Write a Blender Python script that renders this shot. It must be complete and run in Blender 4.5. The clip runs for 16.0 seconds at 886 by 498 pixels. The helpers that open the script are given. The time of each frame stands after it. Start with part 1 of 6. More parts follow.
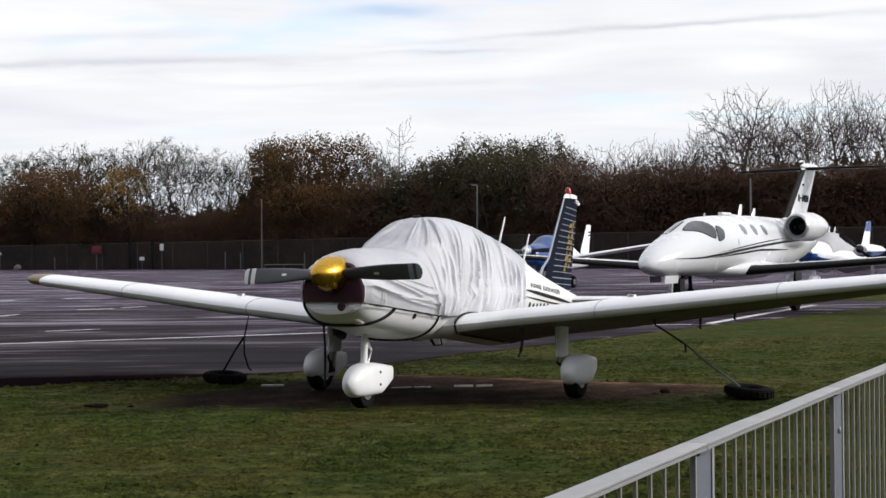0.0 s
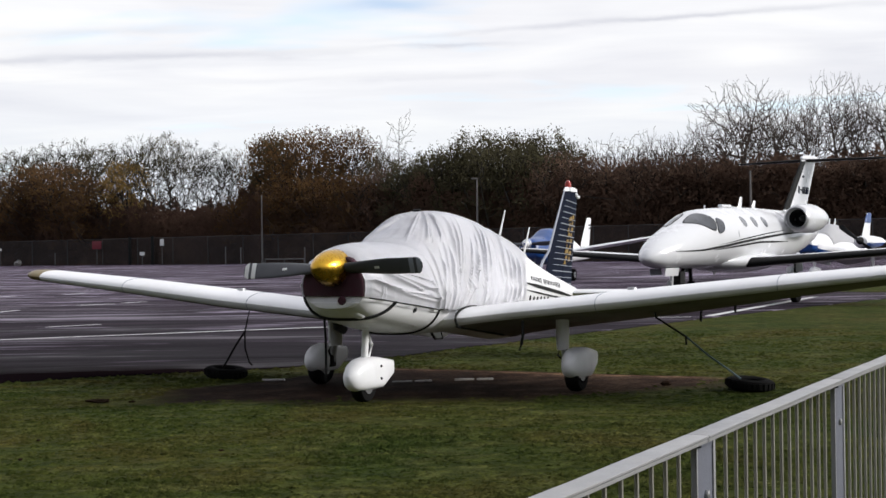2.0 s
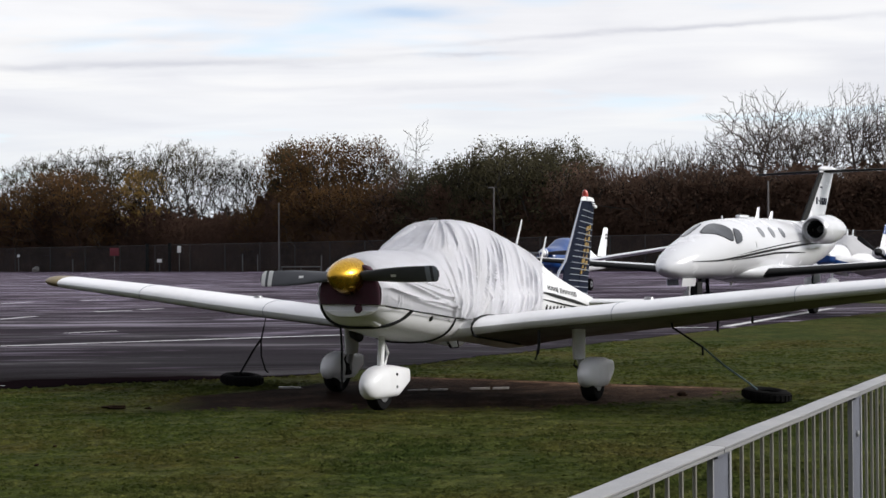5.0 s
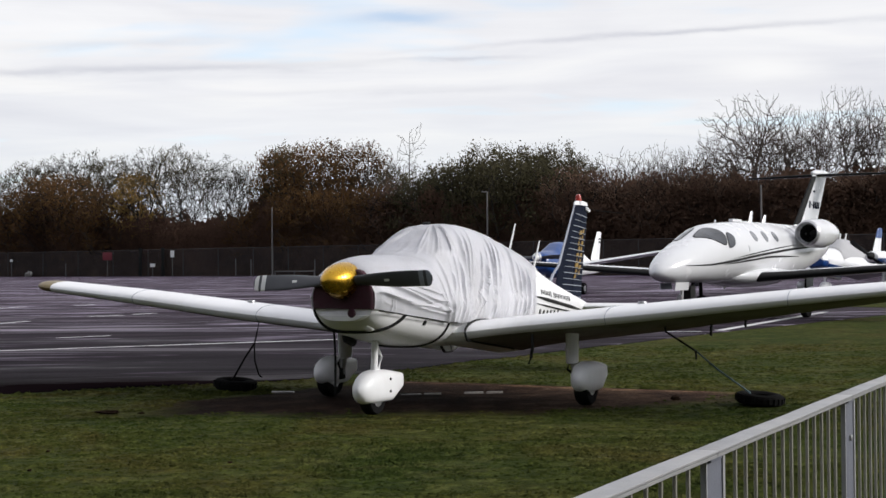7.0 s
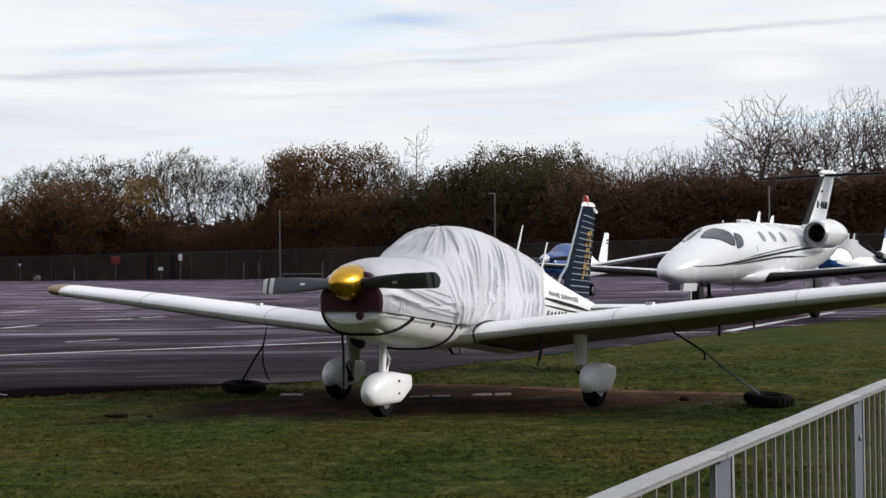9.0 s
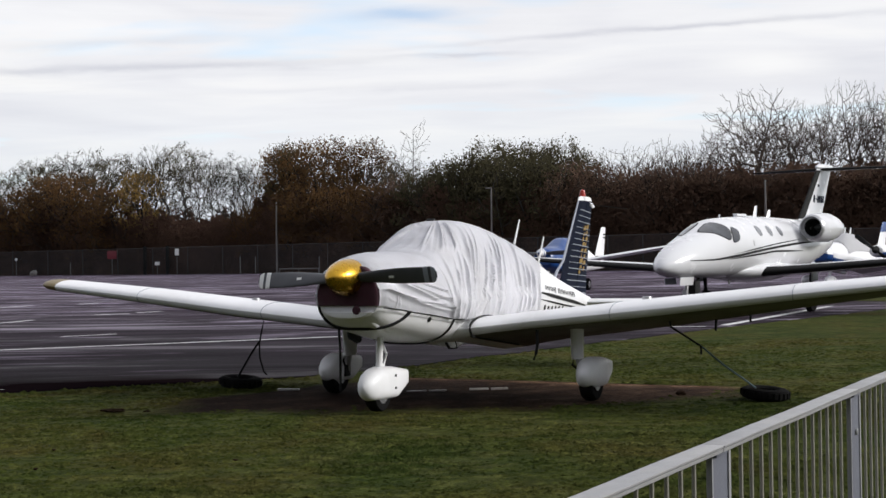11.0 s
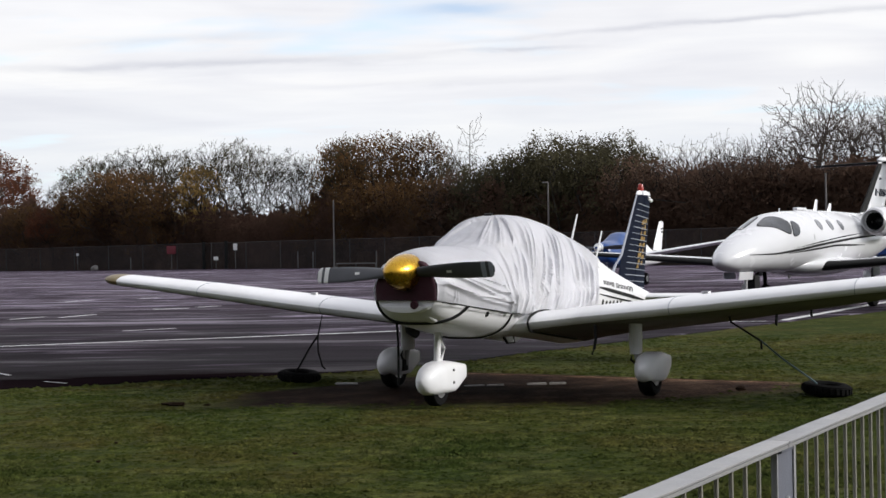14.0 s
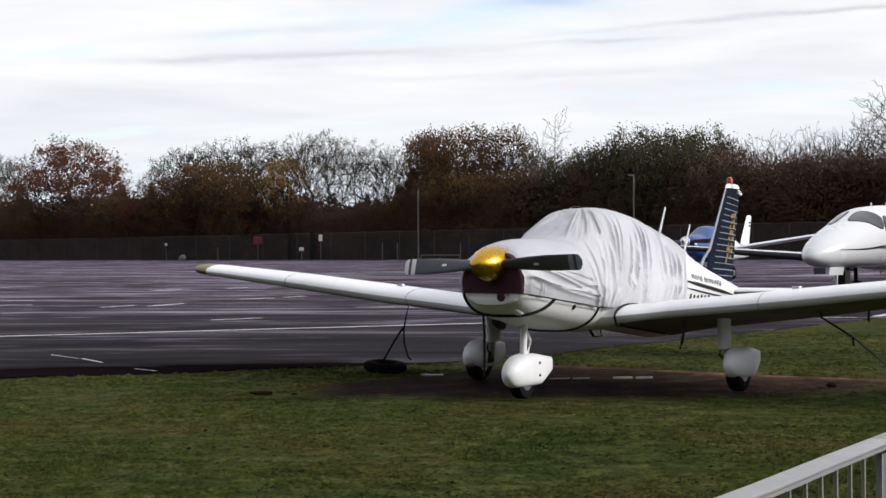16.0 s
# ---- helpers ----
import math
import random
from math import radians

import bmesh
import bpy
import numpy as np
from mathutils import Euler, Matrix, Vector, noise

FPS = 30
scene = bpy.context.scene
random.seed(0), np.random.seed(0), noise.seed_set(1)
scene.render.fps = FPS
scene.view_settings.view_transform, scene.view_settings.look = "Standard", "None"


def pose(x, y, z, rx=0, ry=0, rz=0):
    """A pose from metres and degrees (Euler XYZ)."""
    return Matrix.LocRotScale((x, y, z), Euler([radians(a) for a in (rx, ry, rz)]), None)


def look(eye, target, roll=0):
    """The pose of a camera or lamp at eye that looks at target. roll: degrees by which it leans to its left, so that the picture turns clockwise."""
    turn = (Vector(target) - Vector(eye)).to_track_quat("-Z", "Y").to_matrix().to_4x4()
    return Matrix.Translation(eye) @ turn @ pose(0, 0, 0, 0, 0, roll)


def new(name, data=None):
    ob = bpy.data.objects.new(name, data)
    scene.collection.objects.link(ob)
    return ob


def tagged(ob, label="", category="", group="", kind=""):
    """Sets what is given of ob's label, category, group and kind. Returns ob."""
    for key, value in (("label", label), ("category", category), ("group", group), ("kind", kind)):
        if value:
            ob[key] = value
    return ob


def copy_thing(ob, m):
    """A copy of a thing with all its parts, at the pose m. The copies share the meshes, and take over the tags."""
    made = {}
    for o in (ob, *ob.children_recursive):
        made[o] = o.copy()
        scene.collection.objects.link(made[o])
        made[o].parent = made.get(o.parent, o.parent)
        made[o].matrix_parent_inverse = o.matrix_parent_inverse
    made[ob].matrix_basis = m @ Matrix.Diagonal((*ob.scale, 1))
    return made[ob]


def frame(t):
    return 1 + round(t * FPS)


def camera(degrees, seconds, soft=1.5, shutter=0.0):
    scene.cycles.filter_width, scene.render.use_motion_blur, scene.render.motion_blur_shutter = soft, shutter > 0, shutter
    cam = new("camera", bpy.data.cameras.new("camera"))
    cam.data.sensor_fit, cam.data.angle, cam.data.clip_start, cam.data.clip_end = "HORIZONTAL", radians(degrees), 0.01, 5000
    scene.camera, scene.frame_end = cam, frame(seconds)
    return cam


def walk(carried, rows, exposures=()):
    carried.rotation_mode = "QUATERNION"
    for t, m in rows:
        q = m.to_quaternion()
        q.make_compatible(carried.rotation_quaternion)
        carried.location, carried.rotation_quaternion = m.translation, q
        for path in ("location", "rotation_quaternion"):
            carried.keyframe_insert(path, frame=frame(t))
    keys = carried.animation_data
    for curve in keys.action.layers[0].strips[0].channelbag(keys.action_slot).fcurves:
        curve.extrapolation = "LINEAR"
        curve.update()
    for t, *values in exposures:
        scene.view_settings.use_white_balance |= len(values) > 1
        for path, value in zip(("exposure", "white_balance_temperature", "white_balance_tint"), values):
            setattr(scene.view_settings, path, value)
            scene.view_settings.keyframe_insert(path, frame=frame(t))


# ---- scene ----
cam = camera(35.49, 16.0, soft=1.55)
EYE = 1.457
ROWS = [
    (0, 90.315, 0.563, -0.416), (0.5, 89.926, 0.256, -0.777), (1, 90.099, 0.74, -0.539),
    (1.5, 90.063, 0.747, -0.707), (2, 90.054, 0.85, -0.405), (2.5, 89.957, 0.784, -0.447),
    (3, 89.982, 0.864, -0.196), (3.5, 89.97, 1.015, -0.039), (4, 90.226, 0.761, 0.088),
    (6.5, 90.514, 0.395, 0.305), (7, 90.599, 0.555, 0.006), (7.5, 90.748, 0.789, 0.457),
    (8, 90.896, 0.556, 0.528), (8.5, 90.806, 0.766, 0.412), (11, 90.455, 0.902, 0.189),
    (11.5, 90.488, 0.853, 0.1), (12, 90.398, 0.955, 0.382), (12.5, 90.597, 0.993, 0.61),
    (13, 90.469, 0.996, 1.259), (13.5, 90.491, 0.612, 1.869), (14, 90.271, 0.968, 2.535),
    (14.5, 90.371, 0.913, 3.243), (15, 90.467, 0.919, 3.894), (15.5, 90.313, 0.707, 4.366),
    (16, 89.991, 0.509, 6.004)]
walk(cam, [(t, pose(float(np.interp(t, (12.5, 14, 15, 15.5, 16), (0, -0.01, -0.015, -0.02, -0.04))), 0, EYE, rx, ry, rz)) for t, rx, ry, rz in ROWS], exposures=[(0, 0.0), (4.0, -0.02), (6.5, -0.1), (11.5, -0.1), (16, 0.0)])

# ---- sky and sun ----
SUN_ELEV, SUN_AZ = radians(24), radians(99)      # azimuth clockwise from +y


def node(nt, kind, **inputs):
    n = nt.nodes.new(kind)
    for k, v in inputs.items():
        key = int(k[1:]) if k[0] == "i" and k[1:].isdigit() else k.replace("_", " ")
        if isinstance(v, bpy.types.NodeSocket):
            nt.links.new(v, n.inputs[key])
        else:
            n.inputs[key].default_value = v
    return n


def ramp(nt, fac, stops, mode="LINEAR"):
    n = nt.nodes.new("ShaderNodeValToRGB")
    n.color_ramp.interpolation = mode
    while len(n.color_ramp.elements) < len(stops):
        n.color_ramp.elements.new(0.5)
    for e, (p, c) in zip(n.color_ramp.elements, stops):
        e.position, e.color = p, (*c, 1) if len(c) == 3 else c
    nt.links.new(fac, n.inputs[0])
    return n.outputs[0]


def mathn(nt, op, a, b=0.0, clamp=False):
    n = nt.nodes.new("ShaderNodeMath")
    n.operation, n.use_clamp = op, clamp
    for i, v in enumerate((a, b)):
        if isinstance(v, bpy.types.NodeSocket):
            nt.links.new(v, n.inputs[i])
        else:
            n.inputs[i].default_value = v
    return n.outputs[0]


def mixc(nt, fac, a, b, blend="MIX"):
    n = nt.nodes.new("ShaderNodeMix")
    n.data_type, n.blend_type = "RGBA", blend
    for i, v in ((0, fac), (6, a), (7, b)):
        if isinstance(v, bpy.types.NodeSocket):
            nt.links.new(v, n.inputs[i])
        else:
            n.inputs[i].default_value = v if i == 0 else (*v, 1) if len(v) == 3 else v
    return n.outputs[2]


world = bpy.data.worlds.new("overcast_sky")
scene.world = world
world.use_nodes = True
nt = world.node_tree
nt.nodes.clear()
sky = nt.nodes.new("ShaderNodeTexSky")
sky.sky_type, sky.sun_disc = "NISHITA", False
sky.sun_elevation, sky.sun_rotation = SUN_ELEV, SUN_AZ
blue = mixc(nt, 1.0, sky.outputs[0], (0.30, 0.30, 0.30), "MULTIPLY")
blue = mixc(nt, 0.55, blue, (0.60, 0.76, 0.97))
geo = nt.nodes.new("ShaderNodeTexCoord")
sep = node(nt, "ShaderNodeSeparateXYZ", i0=geo.outputs["Generated"])
lift = mathn(nt, "ADD", mathn(nt, "MAXIMUM", sep.outputs[2], 0.0), 0.10)
flat = node(nt, "ShaderNodeCombineXYZ", i0=mathn(nt, "DIVIDE", sep.outputs[0], lift), i1=mathn(nt, "DIVIDE", sep.outputs[1], lift), i2=0.0)
turned = node(nt, "ShaderNodeMapping", Vector=flat.outputs[0], Rotation=(0, 0, radians(-10)), Scale=(0.75, 1.25, 1.0), Location=(3.1, 0.4, 0.0))
n1 = node(nt, "ShaderNodeTexNoise", Vector=turned.outputs[0], Scale=0.42, Detail=5.0, Roughness=0.45, Distortion=0.5)
n2 = node(nt, "ShaderNodeTexNoise", Vector=turned.outputs[0], Scale=1.3, Detail=6.0, Roughness=0.5, Distortion=0.9)
tone = mathn(nt, "ADD", mathn(nt, "MULTIPLY", n1.outputs[0], 0.58), mathn(nt, "MULTIPLY", n2.outputs[0], 0.42))
cloud = ramp(nt, tone, [(0.36, (0.80, 0.81, 0.87)), (0.45, (0.89, 0.895, 0.94)), (0.53, (0.965, 0.97, 1.0)), (0.62, (1.06, 1.055, 1.05))])
n3 = node(nt, "ShaderNodeTexNoise", Vector=turned.outputs[0], Scale=0.9, Detail=4.0, Roughness=0.6)
gap = ramp(nt, n3.outputs[0], [(0.58, (0, 0, 0)), (0.72, (0.75, 0.75, 0.75))])
low = ramp(nt, sep.outputs[2], [(0.0, (0.85, 0.85, 0.85)), (0.055, (0.62, 0.62, 0.62)), (0.125, (0.0, 0.0, 0.0))])
band = node(nt, "ShaderNodeMapping", Vector=geo.outputs["Generated"], Rotation=(0, radians(2.0), 0), Scale=(1.3, 1.3, 17.0))
n5 = node(nt, "ShaderNodeTexNoise", Vector=band.outputs[0], Scale=1.0, Detail=7.0, Roughness=0.62, Distortion=0.8)
cloud = mixc(nt, 1.0, cloud, ramp(nt, n5.outputs[0], [(0.30, (0.84, 0.85, 0.88)), (0.42, (0.965, 0.97, 0.98)), (0.52, (1.0, 1.0, 1.0)), (0.66, (1.04, 1.04, 1.04))]), "MULTIPLY")
haze = mixc(nt, low, cloud, (0.73, 0.79, 0.87))
full = mixc(nt, gap, haze, blue)
high = ramp(nt, sep.outputs[2], [(0.22, (1, 1, 1)), (0.7, (1.12, 1.12, 1.14))])
full = mixc(nt, 1.0, full, high, "MULTIPLY")
# sky dimmed out of view, left and behind, to weaken the light from there
away = mathn(nt, "ADD", mathn(nt, "MULTIPLY", sep.outputs[0], 0.30), mathn(nt, "MULTIPLY", sep.outputs[1], 0.40))
full = mixc(nt, 1.0, full, ramp(nt, mathn(nt, "ADD", away, 0.5), [(0.05, (0.62, 0.63, 0.66)), (0.35, (0.76, 0.77, 0.80)), (0.62, (1.0, 1.0, 1.0))]), "MULTIPLY")
# long thin cloud lines and a gap of blue, by bearing and height over the horizon ahead
ahead = mathn(nt, "MAXIMUM", sep.outputs[1], 0.2)
bear, rise = mathn(nt, "DIVIDE", sep.outputs[0], ahead), mathn(nt, "DIVIDE", sep.outputs[2], ahead)
wisp = node(nt, "ShaderNodeCombineXYZ", i0=mathn(nt, "MULTIPLY", bear, 14.0), i1=mathn(nt, "MULTIPLY", rise, 60.0), i2=0.0)
ragged = node(nt, "ShaderNodeTexNoise", Vector=wisp.outputs[0], Scale=1.0, Detail=6.0, Roughness=0.6).outputs[0]


def bell(value, centre, width):
    d = mathn(nt, "DIVIDE", mathn(nt, "SUBTRACT", value, centre), width)
    return mathn(nt, "EXPONENT", mathn(nt, "MULTIPLY", mathn(nt, "MULTIPLY", d, d), -1.0))


wander = mathn(nt, "MULTIPLY", mathn(nt, "SUBTRACT", ragged, 0.5), 0.010)
for height, slope, mid, reach, thin, depth in ((0.1454, 0.010, -0.22, 0.17, 0.0032, 0.34), (0.1557, 0.060, 0.17, 0.15, 0.0022, 0.40), (0.1477, 0.012, 0.012, 0.045, 0.0018, 0.34), (0.168, 0.03, -0.25, 0.10, 0.004, 0.2), (0.126, 0.02, -0.02, 0.14, 0.003, 0.15)):
    level = mathn(nt, "ADD", mathn(nt, "SUBTRACT", rise, mathn(nt, "MULTIPLY", bear, slope)), wander)
    line = mathn(nt, "MULTIPLY", bell(level, height, thin), bell(bear, mid, reach))
    line = mathn(nt, "MULTIPLY", line, mathn(nt, "MULTIPLY", ragged, 2.0))
    full = mixc(nt, mathn(nt, "MULTIPLY", line, depth, True), full, (0.42, 0.44, 0.54))
gapmask = mathn(nt, "MULTIPLY", bell(mathn(nt, "ADD", rise, wander), 0.1785, 0.0055), bell(bear, -0.03, 0.040))
full = mixc(nt, mathn(nt, "MULTIPLY", gapmask, 0.75, True), full, (0.47, 0.66, 0.92))
puff = mathn(nt, "MULTIPLY", bell(mathn(nt, "ADD", rise, wander), 0.138, 0.010), bell(bear, 0.233, 0.045))
full = mixc(nt, mathn(nt, "MULTIPLY", puff, 0.8, True), full, (1.06, 1.06, 1.06))
bg = node(nt, "ShaderNodeBackground", Color=full, Strength=1.0)
nt.links.new(bg.outputs[0], node(nt, "ShaderNodeOutputWorld").inputs[0])

sun = new("sun", bpy.data.lights.new("sun", "SUN"))
sun.data.energy, sun.data.angle, sun.data.color = 3.2, radians(14), (1.0, 0.975, 0.95)
sd = Vector((math.sin(SUN_AZ) * math.cos(SUN_ELEV), math.cos(SUN_AZ) * math.cos(SUN_ELEV), math.sin(SUN_ELEV)))
sun.matrix_basis = look(sd * 50, (0, 0, 0))


# ---- materials ----
def surface(name, base, rough=0.5, metal=0.0, vary=0.12, scale=8.0, fine=60.0, bump=0.0, bump_scale=120.0, rough_vary=0.1, spec=0.5, coat=0.0, dirt=None, dirt_amount=0.0, rand=0.0):
    """A material with two scales of colour variation, roughness variation and fine relief."""
    m = bpy.data.materials.new(name)
    m.use_nodes = True
    t = m.node_tree
    b = t.nodes["Principled BSDF"]
    tc = t.nodes.new("ShaderNodeTexCoord").outputs["Object"]
    a = node(t, "ShaderNodeTexNoise", Vector=tc, Scale=scale, Detail=5.0, Roughness=0.6).outputs[0]
    f = node(t, "ShaderNodeTexNoise", Vector=tc, Scale=fine, Detail=3.0, Roughness=0.7).outputs[0]
    k = mathn(t, "ADD", mathn(t, "MULTIPLY", a, 0.65), mathn(t, "MULTIPLY", f, 0.35))
    lo = tuple(max(0, c * (1 - vary)) for c in base)
    hi = tuple(min(1, c * (1 + vary)) for c in base)
    col = ramp(t, k, [(0.3, lo), (0.7, hi)])
    if dirt:
        d = ramp(t, node(t, "ShaderNodeTexNoise", Vector=tc, Scale=scale * 0.45, Detail=8.0, Roughness=0.72, Distortion=0.4).outputs[0], [(0.48, (0, 0, 0)), (0.72, (dirt_amount,) * 3)])
        col = mixc(t, d, col, dirt)
    if rand:
        r = t.nodes.new("ShaderNodeNewGeometry").outputs["Random Per Island"]
        o = t.nodes.new("ShaderNodeObjectInfo").outputs["Random"]
        rr = mathn(t, "ADD", mathn(t, "MULTIPLY", r, 0.7), mathn(t, "MULTIPLY", o, 0.3))
        col = mixc(t, 1.0, col, ramp(t, rr, [(0.0, (1 - rand,) * 3), (1.0, (1 + rand, 1 + rand * 0.9, 1 + rand * 0.7))]), "MULTIPLY")
    t.links.new(col, b.inputs["Base Color"])
    b.inputs["Metallic"].default_value = metal
    b.inputs["Specular IOR Level"].default_value = spec
    b.inputs["Coat Weight"].default_value = coat
    b.inputs["Coat Roughness"].default_value = 0.12
    t.links.new(ramp(t, a, [(0.3, (max(0.02, rough - rough_vary),) * 3), (0.7, (min(1, rough + rough_vary),) * 3)]), b.inputs["Roughness"])
    if bump:
        bn = node(t, "ShaderNodeTexNoise", Vector=tc, Scale=bump_scale, Detail=4.0, Roughness=0.65).outputs[0]
        t.links.new(node(t, "ShaderNodeBump", Height=bn, Strength=bump, Distance=0.01).outputs[0], b.inputs["Normal"])
    return m


WHITE = surface("white_aircraft_paint", (0.8022, 0.8041, 0.8165), 0.40, vary=0.04, scale=2.5, coat=0.05, spec=0.35, dirt=(0.45, 0.43, 0.38), dirt_amount=0.25)
# shade under the wings put into the paint, along with mottled stains
SHADEDSKIN = surface("shade_darkened_stained_paint", (0.248, 0.2325, 0.2201), 0.85, vary=0.25, scale=3.0, fine=18.0, spec=0.08, dirt=(0.10, 0.085, 0.075), dirt_amount=0.8)
JETWHITE = surface("glossy_white_paint", (0.6498, 0.6541, 0.6712), 0.22, vary=0.03, scale=1.5, coat=0.5, dirt=(0.6, 0.6, 0.58), dirt_amount=0.2)
GOLD = surface("gold_paint", (0.50, 0.29, 0.032), 0.27, metal=0.97, vary=0.12, scale=9, dirt=(0.3, 0.18, 0.03), dirt_amount=0.3)
TIPGOLD = surface("ochre_paint", (0.17, 0.125, 0.045), 0.45, vary=0.2, scale=14)
MAROON = surface("maroon_canvas", (0.040, 0.007, 0.016), 0.85, vary=0.25, scale=12, bump=0.3, bump_scale=300)
BLADE = surface("grey_blade_paint", (0.06045, 0.0624, 0.0702), 0.42, vary=0.15, scale=10)
BLACK = surface("black_rubber", (0.008, 0.008, 0.008), 0.8, spec=0.25, vary=0.3, scale=25, bump=0.25, bump_scale=160)
TYRE = surface("worn_tyre_rubber", (0.010, 0.010, 0.010), 0.9, vary=0.35, scale=9, bump=0.4, bump_scale=70, spec=0.02, dirt=(0.03, 0.027, 0.024), dirt_amount=0.15)
STEEL = surface("dull_steel", (0.45, 0.45, 0.46), 0.4, metal=0.9, vary=0.15, scale=20)
NAVY = surface("navy_paint", (0.008, 0.011, 0.022), 0.8, vary=0.2, scale=5, spec=0.06)
GREYEDGE = surface("pale_grey_paint", (0.24, 0.26, 0.31), 0.4, vary=0.1, scale=6)
YELLOW = surface("yellow_paint", (0.25, 0.15, 0.02), 0.5, vary=0.2, scale=20)
PALE = surface("pale_stripe_paint", (0.26, 0.28, 0.32), 0.5, vary=0.15, scale=20)
RED = surface("red_lens", (0.35, 0.03, 0.02), 0.25, vary=0.15, scale=20)
BLUE = surface("blue_paint", (0.004, 0.046, 0.19), 0.35, vary=0.12, scale=3, coat=0.1)
JETGLASS = surface("grey_tinted_glazing", (0.042, 0.046, 0.054), 0.06, vary=0.45, scale=2.2, spec=0.6)
# cabin panes: the sky's reflection is put into their grey
CABINPANE = surface("sky_toned_cabin_pane", (0.17, 0.175, 0.19), 0.08, vary=0.3, scale=3.0, spec=0.6)
GREYCANVAS = surface("grey_canvas", (0.36, 0.36, 0.37), 0.7, vary=0.1, scale=4)
STRAPBLUE = surface("faded_blue_webbing", (0.085, 0.13, 0.15), 0.9, vary=0.3, scale=40)
RAILWHITE = surface("white_painted_rail", (0.2611, 0.2611, 0.269), 0.42, vary=0.06, scale=14, bump=0.08, bump_scale=220, dirt=(0.34, 0.32, 0.29), dirt_amount=0.55)
RAILGREY = surface("galvanised_post", (0.105, 0.112, 0.14), 0.6, metal=0.1, vary=0.12, scale=30, bump=0.1, bump_scale=160)
FENCEPOST = surface("dull_fence_steel", (0.055, 0.05, 0.048), 0.7, vary=0.2, scale=3)
LAMPGREY = surface("weathered_pole_paint", (0.13, 0.12, 0.115), 0.6, vary=0.15, scale=3)
SIGNWHITE = surface("white_sign_panel", (0.72, 0.72, 0.7), 0.5, vary=0.06, scale=5)
SIGNRED = surface("red_sign_panel", (0.13, 0.009, 0.018), 0.5, vary=0.12, scale=5)
BARPAINT = surface("dulled_bar_paint", (0.27, 0.26, 0.225), 0.5, vary=0.1, scale=20, dirt=(0.2, 0.18, 0.15), dirt_amount=0.5)
SKYBLOCK = surface("dark_sky_block", (0.05, 0.048, 0.046), 0.8, vary=0.2, scale=1.0)
BARK = surface("dark_bark", (0.032, 0.027, 0.022), 0.9, vary=0.35, scale=3, bump=0.3, bump_scale=12, rand=0.25)
PALEBARK = surface("pale_bark", (0.09, 0.085, 0.075), 0.9, vary=0.3, scale=3, rand=0.3)
TWIG = surface("brown_twigs", (0.058, 0.044, 0.036), 0.9, vary=0.35, scale=2, rand=0.35)
LEAFDARK = surface("dark_green_leaves", (0.08703, 0.07795, 0.04162), 0.75, vary=0.3, scale=0.6, rand=0.3, spec=0.1)
LEAFOLIVE = surface("olive_leaves", (0.03027, 0.02876, 0.01362), 0.75, vary=0.35, scale=0.5, rand=0.3, spec=0.1)
LEAFRUST = surface("russet_leaves", (0.1324, 0.05047, 0.02702), 0.75, vary=0.35, scale=0.5, rand=0.3, spec=0.1)
LEAFAUTUMN = surface("autumn_brown_leaves", (0.1288, 0.0714, 0.0285), 0.75, vary=0.45, scale=0.45, rand=0.3, spec=0.1)
LEAFBROWN = surface("dull_brown_leaves", (0.1383, 0.08671, 0.06234), 0.85, vary=0.4, scale=0.3, rand=0.35, spec=0.1)
LEAFYELLOW = surface("yellowing_leaves", (0.26, 0.165, 0.045), 0.75, vary=0.35, scale=0.5, rand=0.4, spec=0.2)
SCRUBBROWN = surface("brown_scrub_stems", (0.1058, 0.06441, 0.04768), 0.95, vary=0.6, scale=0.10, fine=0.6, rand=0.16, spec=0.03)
SCRUB = surface("scrub_stems_and_leaves", (0.1332, 0.08198, 0.05859), 0.95, vary=0.6, scale=0.12, fine=0.6, rand=0.16, spec=0.03)

CLOD = surface("dark_turned_earth", (0.022, 0.014, 0.009), 0.95, vary=0.4, scale=20, spec=0.02, bump=0.5, bump_scale=60)


def leafy(m, share=0.45, own=0.5):
    """Thin leaves and twigs let part of the light through and, bent every way, catch it much alike. own: how far each keeps its own facing."""
    t = m.node_tree
    b = t.nodes["Principled BSDF"]
    geo_n = t.nodes.new("ShaderNodeNewGeometry").outputs["Normal"]
    mean = t.nodes.new("ShaderNodeVectorMath")
    mean.operation = "MULTIPLY_ADD"
    t.links.new(geo_n, mean.inputs[0])
    mean.inputs[1].default_value = (own, own, own)
    mean.inputs[2].default_value = tuple(c * (1 - own) for c in (0.15, -0.45, 0.85))
    unit = t.nodes.new("ShaderNodeVectorMath")
    unit.operation = "NORMALIZE"
    t.links.new(mean.outputs[0], unit.inputs[0])
    t.links.new(unit.outputs[0], b.inputs["Normal"])
    tr = node(t, "ShaderNodeBsdfTranslucent", Color=b.inputs["Base Color"].links[0].from_socket, Normal=unit.outputs[0])
    mx = node(t, "ShaderNodeMixShader", i0=share, i1=b.outputs[0], i2=tr.outputs[0])
    t.links.new(mx.outputs[0], t.nodes["Material Output"].inputs[0])


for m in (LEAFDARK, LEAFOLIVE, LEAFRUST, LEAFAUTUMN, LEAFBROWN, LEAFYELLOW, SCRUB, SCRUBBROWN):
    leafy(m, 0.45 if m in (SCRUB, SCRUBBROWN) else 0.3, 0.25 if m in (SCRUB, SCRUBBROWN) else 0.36)


